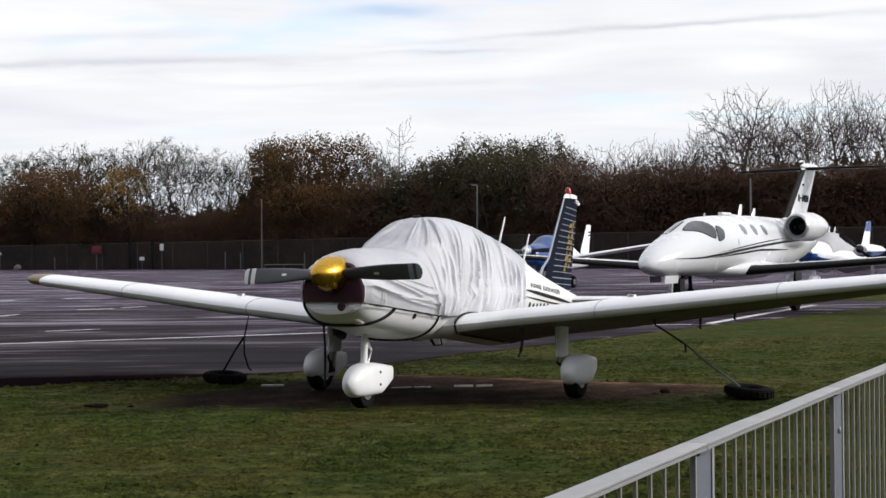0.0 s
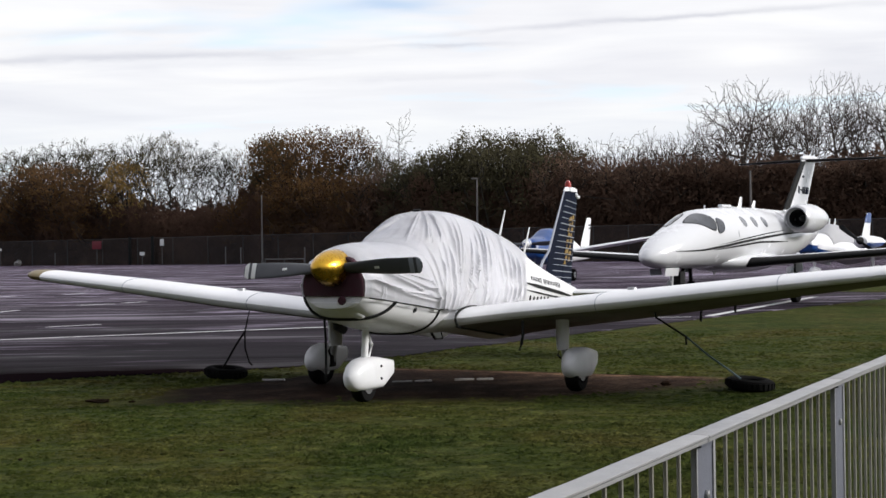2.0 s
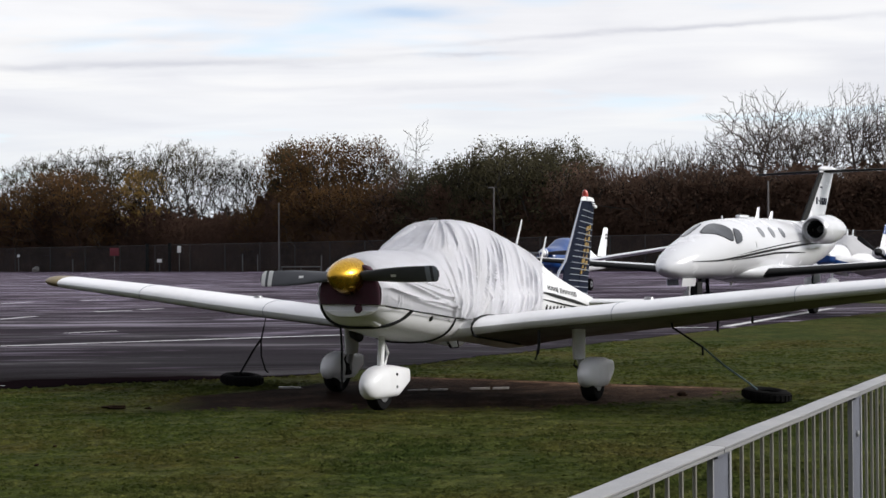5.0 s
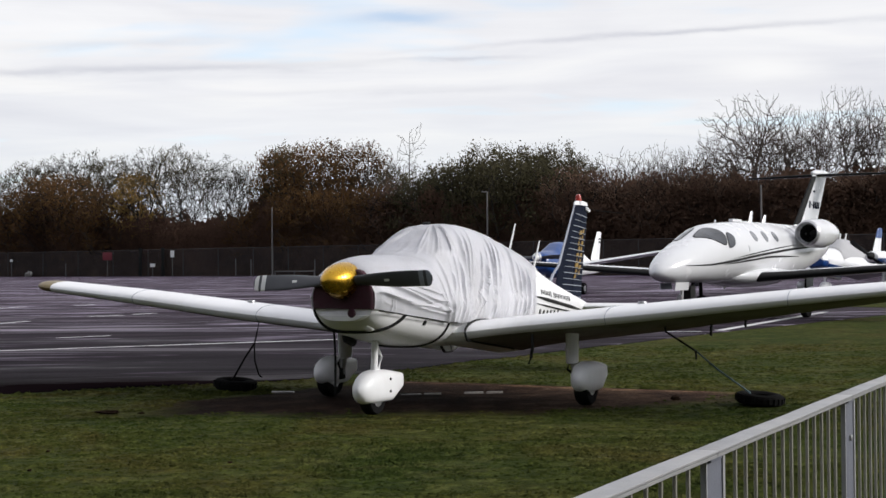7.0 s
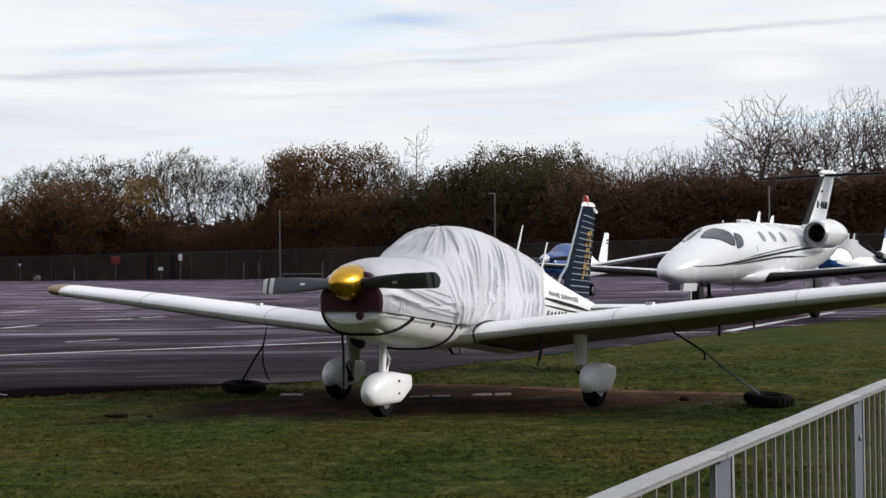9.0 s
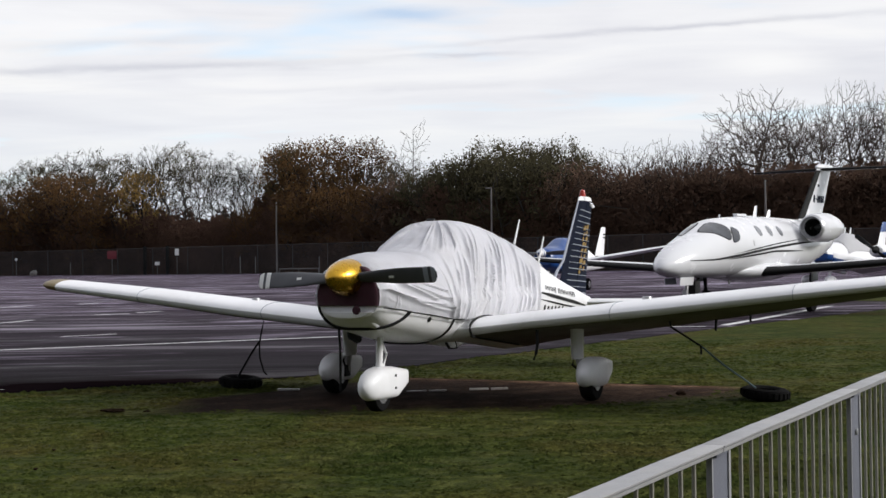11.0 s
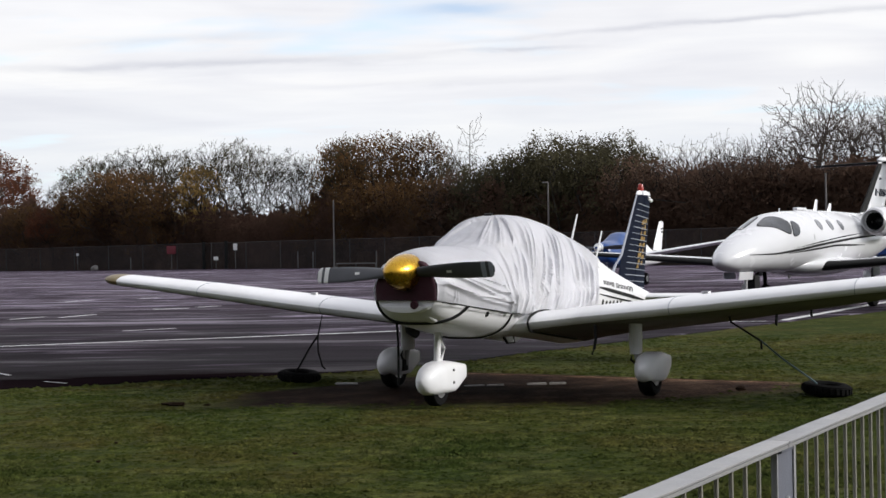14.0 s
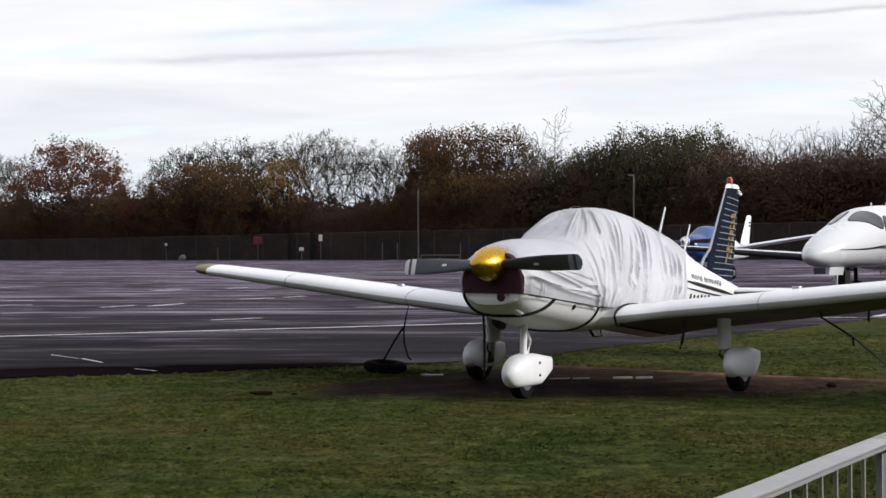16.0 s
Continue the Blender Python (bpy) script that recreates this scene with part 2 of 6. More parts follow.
def cover_cloth():
    m = surface("silver_cover_cloth", (0.77, 0.77, 0.80), 0.58, metal=0.28, vary=0.05, scale=3, bump=0.10, bump_scale=40, dirt=(0.5, 0.49, 0.47), dirt_amount=0.35)
    return m


CLOTH = cover_cloth()


def tarmac_material():
    m = bpy.data.materials.new("damp_tarmac")
    m.use_nodes = True
    t = m.node_tree
    b = t.nodes["Principled BSDF"]
    tc = t.nodes.new("ShaderNodeTexCoord").outputs["Object"]
    stretched = node(t, "ShaderNodeMapping", Vector=tc, Rotation=(0, 0, radians(-22)), Scale=(0.11, 0.48, 1.0)).outputs[0]
    big = node(t, "ShaderNodeTexNoise", Vector=stretched, Scale=1.0, Detail=6.0, Roughness=0.62, Distortion=0.5).outputs[0]
    mid = node(t, "ShaderNodeTexNoise", Vector=tc, Scale=0.6, Detail=6.0, Roughness=0.65).outputs[0]
    grit = node(t, "ShaderNodeTexNoise", Vector=tc, Scale=90.0, Detail=2.0, Roughness=0.7).outputs[0]
    col = ramp(t, mid, [(0.3, (0.01007, 0.006019, 0.009947)), (0.5, (0.01532, 0.009211, 0.01546)), (0.72, (0.02518, 0.01523, 0.02465))])
    col = mixc(t, 0.5, col, ramp(t, grit, [(0.3, (0.5, 0.5, 0.5)), (0.7, (1.5, 1.5, 1.5))]), "MULTIPLY")
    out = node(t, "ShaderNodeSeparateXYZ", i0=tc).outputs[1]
    # grazing sheen put into the colour: apron darker near, paler with distance
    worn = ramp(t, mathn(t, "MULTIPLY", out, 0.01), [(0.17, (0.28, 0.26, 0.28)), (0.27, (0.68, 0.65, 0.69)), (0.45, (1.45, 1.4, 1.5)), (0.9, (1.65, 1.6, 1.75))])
    # pale streaks painted for sky reflected in the wet, spreading farther out
    big = mathn(t, "ADD", big, mathn(t, "MULTIPLY", mathn(t, "MINIMUM", mathn(t, "SUBTRACT", out, 24.0), 40.0), 0.0006))
    sheen_patch = ramp(t, big, [(0.575, (0, 0, 0)), (0.66, (0.8, 0.8, 0.8))])
    col = mixc(t, sheen_patch, col, (0.1285, 0.1021, 0.1297))
    thin = node(t, "ShaderNodeMapping", Vector=tc, Rotation=(0, 0, radians(-16)), Scale=(0.20, 1.0, 1.0)).outputs[0]
    streak = node(t, "ShaderNodeTexNoise", Vector=thin, Scale=1.0, Detail=5.0, Roughness=0.55, Distortion=1.2).outputs[0]
    col = mixc(t, ramp(t, streak, [(0.575, (0, 0, 0)), (0.66, (0.85, 0.85, 0.85))]), col, (0.2468, 0.2207, 0.2676))
    fine_ = node(t, "ShaderNodeMapping", Vector=tc, Rotation=(0, 0, radians(-19)), Scale=(0.11, 0.62, 1.0)).outputs[0]
    sheen_streak = node(t, "ShaderNodeTexNoise", Vector=fine_, Scale=1.0, Detail=4.0, Roughness=0.6, Distortion=0.6).outputs[0]
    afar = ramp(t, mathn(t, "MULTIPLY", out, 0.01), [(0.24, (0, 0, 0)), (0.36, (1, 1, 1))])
    col = mixc(t, mathn(t, "MULTIPLY", afar, ramp(t, sheen_streak, [(0.58, (0, 0, 0)), (0.67, (0.8, 0.8, 0.8))])), col, (0.2056, 0.1831, 0.2248))
    col = mixc(t, mathn(t, "MULTIPLY", afar, ramp(t, sheen_streak, [(0.32, (0.5, 0.5, 0.5)), (0.46, (0, 0, 0))])), col, (0.010, 0.008, 0.010))
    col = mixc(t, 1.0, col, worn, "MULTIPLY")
    # wet, silted margin along the grass
    side_ = node(t, "ShaderNodeSeparateXYZ", i0=tc).outputs[0]
    margin = mathn(t, "SUBTRACT", out, mathn(t, "ADD", 17.5, mathn(t, "MULTIPLY", side_, 0.218)))
    margin = mathn(t, "ADD", margin, mathn(t, "MULTIPLY", mathn(t, "SUBTRACT", big, 0.5), 3.0))
    col = mixc(t, ramp(t, mathn(t, "MULTIPLY", margin, 0.25), [(0.22, (0.8, 0.8, 0.8)), (0.50, (0, 0, 0))]), col, (0.0100, 0.0066, 0.0075))
    t.links.new(col, b.inputs["Base Color"])
    wet = ramp(t, big, [(0.34, (0.92, 0.92, 0.92)), (0.55, (0.72, 0.72, 0.72)), (0.64, (0.5, 0.5, 0.5))])
    t.links.new(wet, b.inputs["Roughness"])
    sheen = mathn(t, "ADD", 0.050, mathn(t, "MULTIPLY", afar, ramp(t, sheen_streak, [(0.50, (0.0, 0.0, 0.0)), (0.66, (0.20, 0.20, 0.20))])))
    sheen = mathn(t, "MULTIPLY", sheen, ramp(t, mathn(t, "MULTIPLY", margin, 0.25), [(0.20, (0.0, 0.0, 0.0)), (0.50, (1, 1, 1))]))
    t.links.new(sheen, b.inputs["Specular IOR Level"])
    bn = node(t, "ShaderNodeBump", Height=grit, Strength=0.25, Distance=0.004).outputs[0]
    t.links.new(bn, b.inputs["Normal"])
    return m


TARMAC = tarmac_material()
LINEPAINT = surface("worn_white_line_paint", (0.60, 0.60, 0.60), 0.7, vary=0.15, scale=6, dirt=(0.2, 0.19, 0.2), dirt_amount=0.4)

EDGING = surface("weathered_concrete_edging", (0.26, 0.245, 0.225), 0.32, vary=0.25, scale=12, bump=0.06, bump_scale=90)


def turf_colour(t, tc):
    """Mown winter turf: green, thinner yellowed and mossy patches, tufts and hollows."""
    big = node(t, "ShaderNodeTexNoise", Vector=tc, Scale=0.55, Detail=5.0, Roughness=0.6, Distortion=0.4).outputs[0]
    col = ramp(t, big, [(0.34, (0.0245, 0.0355, 0.0086)), (0.5, (0.0340, 0.0418, 0.0104)), (0.63, (0.0455, 0.0430, 0.0126))])
    wide = node(t, "ShaderNodeMapping", Vector=tc, Location=(3.0, 8.0, 0), Scale=(0.8, 1.5, 1.0)).outputs[0]
    pale = node(t, "ShaderNodeTexNoise", Vector=wide, Scale=1.5, Detail=6.0, Roughness=0.68).outputs[0]
    col = mixc(t, ramp(t, pale, [(0.50, (0, 0, 0)), (0.68, (0.75, 0.75, 0.75))]), col, (0.066, 0.069, 0.024))
    lump = node(t, "ShaderNodeTexNoise", Vector=node(t, "ShaderNodeMapping", Vector=tc, Scale=(0.75, 1.0, 1.0)).outputs[0], Scale=6.0, Detail=7.0, Roughness=0.72).outputs[0]
    col = mixc(t, 0.9, col, ramp(t, lump, [(0.33, (0.50, 0.52, 0.48)), (0.47, (0.87, 0.88, 0.86)), (0.6, (1.45, 1.4, 1.35)), (0.72, (2.1, 1.95, 1.9))]), "MULTIPLY")
    tuft = node(t, "ShaderNodeTexNoise", Vector=tc, Scale=20.0, Detail=6.0, Roughness=0.75).outputs[0]
    col = mixc(t, 0.75, col, ramp(t, tuft, [(0.32, (0.52, 0.54, 0.52)), (0.5, (1.0, 1.0, 1.0)), (0.66, (1.65, 1.55, 1.45))]), "MULTIPLY")
    return col, tuft


def tuft_material():
    m = bpy.data.materials.new("grass_tufts")
    m.use_nodes = True
    t = m.node_tree
    b = t.nodes["Principled BSDF"]
    col = turf_colour(t, t.nodes.new("ShaderNodeTexCoord").outputs["Object"])[0]
    own = t.nodes.new("ShaderNodeNewGeometry").outputs["Random Per Island"]
    col = mixc(t, 1.0, col, ramp(t, own, [(0.0, (0.85, 0.88, 0.85)), (1.0, (1.45, 1.4, 1.4))]), "MULTIPLY")
    t.links.new(col, b.inputs["Base Color"])
    b.inputs["Roughness"].default_value = 0.9
    b.inputs["Specular IOR Level"].default_value = 0.03
    leafy(m, 0.2, 0.3)
    return m


BLADES = tuft_material()


def ground_material():
    """Mown winter grass with worn earth where the aircraft stands."""
    m = bpy.data.materials.new("mown_grass_ground")
    m.use_nodes = True
    t = m.node_tree
    b = t.nodes["Principled BSDF"]
    tc = t.nodes.new("ShaderNodeTexCoord").outputs["Object"]
    fine = node(t, "ShaderNodeTexNoise", Vector=tc, Scale=28.0, Detail=4.0, Roughness=0.75).outputs[0]
    grass, tuft = turf_colour(t, tc)
    soil = mathn(t, "ADD", mathn(t, "MULTIPLY", fine, 0.5), mathn(t, "MULTIPLY", node(t, "ShaderNodeTexNoise", Vector=tc, Scale=2.2, Detail=5.0, Roughness=0.65).outputs[0], 0.5))
    earth = ramp(t, soil, [(0.36, (0.012, 0.0072, 0.0055)), (0.5, (0.036, 0.021, 0.0145)), (0.62, (0.105, 0.068, 0.044))])
    # worn strip under the wheels: a cut edge on the far side, ragged elsewhere
    sp = node(t, "ShaderNodeSeparateXYZ", i0=tc)
    px_, py_ = sp.outputs[0], sp.outputs[1]
    rag = mathn(t, "SUBTRACT", node(t, "ShaderNodeTexNoise", Vector=tc, Scale=1.5, Detail=7.0, Roughness=0.72).outputs[0], 0.5)
    far = mathn(t, "SUBTRACT", mathn(t, "ADD", py_, mathn(t, "MULTIPLY", px_, 0.46)), mathn(t, "ADD", 17.05, mathn(t, "MULTIPLY", rag, 0.12)))
    far2 = mathn(t, "SUBTRACT", mathn(t, "SUBTRACT", py_, mathn(t, "MULTIPLY", px_, 0.9)), mathn(t, "ADD", 17.72, mathn(t, "MULTIPLY", rag, 0.9)))
    near = mathn(t, "SUBTRACT", mathn(t, "SUBTRACT", py_, mathn(t, "MULTIPLY", mathn(t, "MAXIMUM", px_, 0.9), 0.42)), mathn(t, "ADD", 13.15, mathn(t, "MULTIPLY", rag, 1.5)))
    right = mathn(t, "ADD", px_, mathn(t, "MULTIPLY", rag, 1.0))
    m1 = ramp(t, mathn(t, "ADD", far, 0.5), [(0.49, (1, 1, 1)), (0.51, (0, 0, 0))])
    m2 = ramp(t, mathn(t, "ADD", near, 0.2), [(0.05, (0, 0, 0)), (0.6, (1, 1, 1))])
    m3 = ramp(t, mathn(t, "MULTIPLY", mathn(t, "ADD", right, 4.0), 0.1), [(0.08, (0, 0, 0)), (0.14, (1, 1, 1)), (0.70, (1, 1, 1)), (0.75, (0, 0, 0))])
    m4 = ramp(t, mathn(t, "ADD", far2, 0.5), [(0.42, (1, 1, 1)), (0.62, (0, 0, 0))])
    mask = mathn(t, "MULTIPLY", mathn(t, "MULTIPLY", mathn(t, "MULTIPLY", m1, m2), m3), m4)
    # far edge: tan earth, then a dark line painted for the turf lip's shadow
    damp = ramp(t, mathn(t, "ADD", far, 0.62), [(0.0, (0.85, 0.85, 0.85)), (0.35, (1.3, 1.3, 1.3)), (0.46, (2.8, 2.7, 2.5)), (0.565, (3.0, 2.9, 2.7)), (0.585, (0.25, 0.25, 0.25))])
    earth = mixc(t, 1.0, earth, damp, "MULTIPLY")
    # the aircraft's shade put into the earth's colour: darkest at left, ending raggedly
    plane_shade = ramp(t, mathn(t, "ADD", mathn(t, "MULTIPLY", mathn(t, "ADD", px_, mathn(t, "MULTIPLY", rag, 2.0)), 0.2), 0.5), [(0.30, (0.38, 0.36, 0.38)), (0.55, (0.6, 0.58, 0.58)), (0.80, (1.0, 1.0, 1.0))])
    earth = mixc(t, 1.0, earth, plane_shade, "MULTIPLY")
    t.links.new(mixc(t, mask, grass, earth), b.inputs["Base Color"])
    b.inputs["Roughness"].default_value = 0.9
    b.inputs["Specular IOR Level"].default_value = 0.02
    relief = mathn(t, "ADD", mathn(t, "MULTIPLY", tuft, 0.65), mathn(t, "MULTIPLY", fine, 0.35))
    t.links.new(node(t, "ShaderNodeBump", Height=relief, Strength=0.6, Distance=0.04).outputs[0], b.inputs["Normal"])
    return m


GRASS = ground_material()


def veil_material():
    """Galvanised chain-link seen from far off: fine wires with gaps."""
    m = surface("chain_link_mesh", (0.06, 0.056, 0.056), 0.7, metal=0.2, vary=0.25, scale=0.6)
    t = m.node_tree
    out, b = t.nodes["Material Output"], t.nodes["Principled BSDF"]
    tr = t.nodes.new("ShaderNodeBsdfTransparent")
    mx = t.nodes.new("ShaderNodeMixShader")
    mx.inputs[0].default_value = 0.14
    t.links.new(tr.outputs[0], mx.inputs[1])
    t.links.new(b.outputs[0], mx.inputs[2])
    t.links.new(mx.outputs[0], out.inputs[0])
    return m


MESHWIRE = veil_material()


# ---- building helpers ----
def part(name, bm, material, parent=None, label="", smooth=True, sheet=False):
    """Links a bmesh as one mesh object, under a thing or a part. sheet: a level sheet that faces up."""
    me = bpy.data.meshes.new(name)
    bmesh.ops.recalc_face_normals(bm, faces=bm.faces)
    if sheet:
        bm.normal_update()
        bmesh.ops.reverse_faces(bm, faces=[f for f in bm.faces if f.normal.z < 0])
    bm.to_mesh(me)
    bm.free()
    return linked(name, me, material, parent, label, smooth)


def linked(name, me, material, parent=None, label="", smooth=True):
    me.materials.append(material)
    if smooth:
        me.polygons.foreach_set("use_smooth", [True] * len(me.polygons))
        me.set_sharp_from_angle(angle=radians(38))
    ob = new(name, me)
    if parent:
        ob.parent = parent
    if label:
        tagged(ob, label)
    return ob


def thing(name, m, label, category, group="", kind=""):
    ob = new(name)
    ob.empty_display_size = 0.2
    ob.matrix_basis = m
    return tagged(ob, label, category, group, kind)


def ring_loft(rings, caps=True, closed=True):
    bm = bmesh.new()
    rows = [[bm.verts.new(p) for p in r] for r in rings]
    n = len(rows[0])
    for a, b in zip(rows, rows[1:]):
        for i in range(n if closed else n - 1):
            j = (i + 1) % n
            bm.faces.new((a[i], a[j], b[j], b[i]))
    if caps and closed:
        bm.faces.new(rows[0][::-1])
        bm.faces.new(rows[-1])
    return bm


def tube(points, radius, sides=8, bm=None, caps=True):
    """A round bar along points; radius a number or one for each point."""
    own = bm or bmesh.new()
    pts = [Vector(p) for p in points]
    rad = radius if isinstance(radius, (list, tuple)) else [radius] * len(pts)
    rows = []
    for i, p in enumerate(pts):
        d = (pts[min(i + 1, len(pts) - 1)] - pts[max(i - 1, 0)]).normalized()
        u = d.orthogonal().normalized() if abs(d.z) > 0.95 else d.cross(Vector((0, 0, 1))).normalized()
        v = d.cross(u)
        rows.append([own.verts.new(p + (u * math.cos(2 * math.pi * k / sides) + v * math.sin(2 * math.pi * k / sides)) * rad[i]) for k in range(sides)])
    for a, b in zip(rows, rows[1:]):
        for k in range(sides):
            own.faces.new((a[k], a[(k + 1) % sides], b[(k + 1) % sides], b[k]))
    if caps:
        own.faces.new(rows[0][::-1])
        own.faces.new(rows[-1])
    return own


def block(size, m=Matrix(), bevel=0.0):
    bm = bmesh.new()
    bmesh.ops.create_cube(bm, size=1.0, matrix=m @ Matrix.Diagonal((*size, 1)))
    if bevel:
        bmesh.ops.bevel(bm, geom=list(bm.edges), offset=bevel, segments=2, affect="EDGES", profile=0.6)
    return bm


def revolve(profile, axis="x", sides=32, centre=(0, 0, 0), caps=False):
    """Turns (along, radius) pairs about an axis."""
    rings = []
    for a, r in profile:
        ring = []
        for k in range(sides):
            c, s = math.cos(2 * math.pi * k / sides) * r, math.sin(2 * math.pi * k / sides) * r
            p = {"x": (a, c, s), "y": (c, a, s), "z": (c, s, a)}[axis]
            ring.append(tuple(p[i] + centre[i] for i in range(3)))
        rings.append(ring)
    return ring_loft(rings, caps=caps)


def curve_through(xs, ys, x):
    """Smooth interpolation of a table."""
    if x <= xs[0]:
        return ys[0]
    if x >= xs[-1]:
        return ys[-1]
    i = max(k for k in range(len(xs) - 1) if xs[k] <= x)
    def slope(k):
        if k == 0 or k == len(xs) - 1:
            return (ys[min(k + 1, len(xs) - 1)] - ys[max(k - 1, 0)]) / (xs[min(k + 1, len(xs) - 1)] - xs[max(k - 1, 0)])
        a, b = (ys[k] - ys[k - 1]) / (xs[k] - xs[k - 1]), (ys[k + 1] - ys[k]) / (xs[k + 1] - xs[k])
        return 0.0 if a * b <= 0 else 2 * a * b / (a + b)
    h = xs[i + 1] - xs[i]
    t = (x - xs[i]) / h
    return ys[i] * (1 + 2 * t) * (1 - t) ** 2 + ys[i + 1] * t * t * (3 - 2 * t) + h * slope(i) * t * (1 - t) ** 2 + h * slope(i + 1) * t * t * (t - 1)


class Hull:
    """A fuselage skin: stations x with half width, bottom, widest height and top. power and taper: how square and how drawn in the upper half is, by station."""

    def __init__(self, table, top=2.2, bottom=2.8, power=None, taper=None):
        self.t = list(zip(*table))
        self.power, self.taper = power or [(0, top)], taper or [(0, 0.0)]
        self.bottom = bottom

    def at(self, x):
        return [curve_through(self.t[0], self.t[k], x) for k in (1, 2, 3, 4)]

    def upper(self, x):
        return float(np.interp(x, *zip(*self.power))), float(np.interp(x, *zip(*self.taper)))

    def point(self, x, th, off=0.0):
        """th in degrees: 0 on the port side, 90 on top, 180 starboard, 270 below."""
        hw, zb, zc, zt = self.at(x)
        n, tp = self.upper(x)
        c, s = math.cos(radians(th)), math.sin(radians(th))
        n = n if s >= 0 else self.bottom
        up = abs(s) ** (2 / n)
        y = -(hw + off) * math.copysign(abs(c) ** (2 / n), c) * (1 - tp * up if s >= 0 else 1)
        z = zc + ((zt - zc + off) if s >= 0 else -(zc - zb + off)) * up
        return Vector((x, y, z))

    def theta(self, x, z):
        hw, zb, zc, zt = self.at(x)
        n, tp = self.upper(x)
        if z >= zc:
            return math.degrees(math.asin(min(1, (z - zc) / max(1e-6, zt - zc)) ** (n / 2)))
        return -math.degrees(math.asin(min(1, (zc - z) / max(1e-6, zc - zb)) ** (self.bottom / 2)))

    def mesh(self, x0, x1, steps, around=56, caps=True):
        xs = [x0 + (x1 - x0) * i / steps for i in range(steps + 1)]
        return ring_loft([[self.point(x, 360 * k / around) for k in range(around)] for x in xs], caps)

    def patch(self, corners, power=4.0, off=0.006, starboard=False, rings=5, seg=28):
        """A raised panel on the skin with rounded corners. corners: four (x, th), in order round it."""
        a, b, c, d = corners
        bm = bmesh.new()
        grid = []
        for r in range(rings + 1):
            row = []
            for k in range(seg):
                w = 2 * math.pi * k / seg
                cu, cv = math.cos(w), math.sin(w)
                rad = (abs(cu) ** power + abs(cv) ** power) ** (-1 / power) * r / rings
                u, v = 0.5 + 0.5 * cu * rad, 0.5 + 0.5 * cv * rad
                x = (a[0] * (1 - u) + b[0] * u) * (1 - v) + (d[0] * (1 - u) + c[0] * u) * v
                th = (a[1] * (1 - u) + b[1] * u) * (1 - v) + (d[1] * (1 - u) + c[1] * u) * v
                p = self.point(x, 180 - th if starboard else th, off)
                row.append(p)
                if r == 0:
                    break
            grid.append([bm.verts.new(p) for p in row])
        for k in range(seg):
            bm.faces.new((grid[0][0], grid[1][k], grid[1][(k + 1) % seg]))
        for r in range(1, rings):
            for k in range(seg):
                bm.faces.new((grid[r][k], grid[r + 1][k], grid[r + 1][(k + 1) % seg], grid[r][(k + 1) % seg]))
        rim = [bm.verts.new(v.co + (Vector((v.co.x, 0, v.co.z * 0 + self.at(v.co.x)[2])) - v.co).normalized() * off * 1.5) for v in grid[-1]]
        for k in range(seg):
            bm.faces.new((grid[-1][k], rim[k], rim[(k + 1) % seg], grid[-1][(k + 1) % seg]))
        return bm


def foil(n=18, thick=0.15, camber=0.02, flat=False):
    """A closed wing section, chord 1, from the trailing edge over the top to the nose and back below."""
    xs = [0.5 * (1 + math.cos(math.pi * i / n)) for i in range(n + 1)]
    def half(x):
        return 5 * thick * (0.2969 * math.sqrt(x) - 0.126 * x - 0.3516 * x * x + 0.2843 * x ** 3 - 0.1030 * x ** 4)
    def mean(x):
        return camber / 0.16 * (0.8 * x - x * x) if x < 0.4 else camber / 0.36 * (0.2 + 0.8 * x - x * x)
    up = [(x, mean(x) + half(x)) for x in xs]
    if flat:
        down = [(x, -0.30 * thick * min(1, (x / 0.04) ** 0.6) * min(1, (1 - x) / 0.12)) for x in xs[::-1]]
    else:
        down = [(x, mean(x) - half(x)) for x in xs[::-1]]
    return up + down[1:-1]


def wing_mesh(stations, side, incidence=2.5, n=18, camber=0.02, flat=False, washout=0.0):
    """stations: (y, nose x, chord, nose z, thickness). side -1 for port. flat: a level underside."""
    rings = []
    for y, x0, ch, z0, tk in stations:
        twist = radians(incidence - washout * max(0.0, y - 0.9))
        c, s = math.cos(twist), math.sin(twist)
        ring = []
        for u, v in foil(n, tk, camber, flat):
            ring.append((x0 + ch * (u * c + v * s), side * y, z0 + ch * (v * c - u * s)))
        rings.append(ring)
    return ring_loft(rings)


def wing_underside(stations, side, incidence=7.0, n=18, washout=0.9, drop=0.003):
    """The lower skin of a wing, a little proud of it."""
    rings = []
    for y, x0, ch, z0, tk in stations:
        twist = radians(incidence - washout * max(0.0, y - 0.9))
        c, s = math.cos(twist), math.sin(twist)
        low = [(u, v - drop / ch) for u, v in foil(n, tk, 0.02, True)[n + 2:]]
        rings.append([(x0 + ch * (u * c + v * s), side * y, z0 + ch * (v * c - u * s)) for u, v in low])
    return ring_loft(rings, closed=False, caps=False)


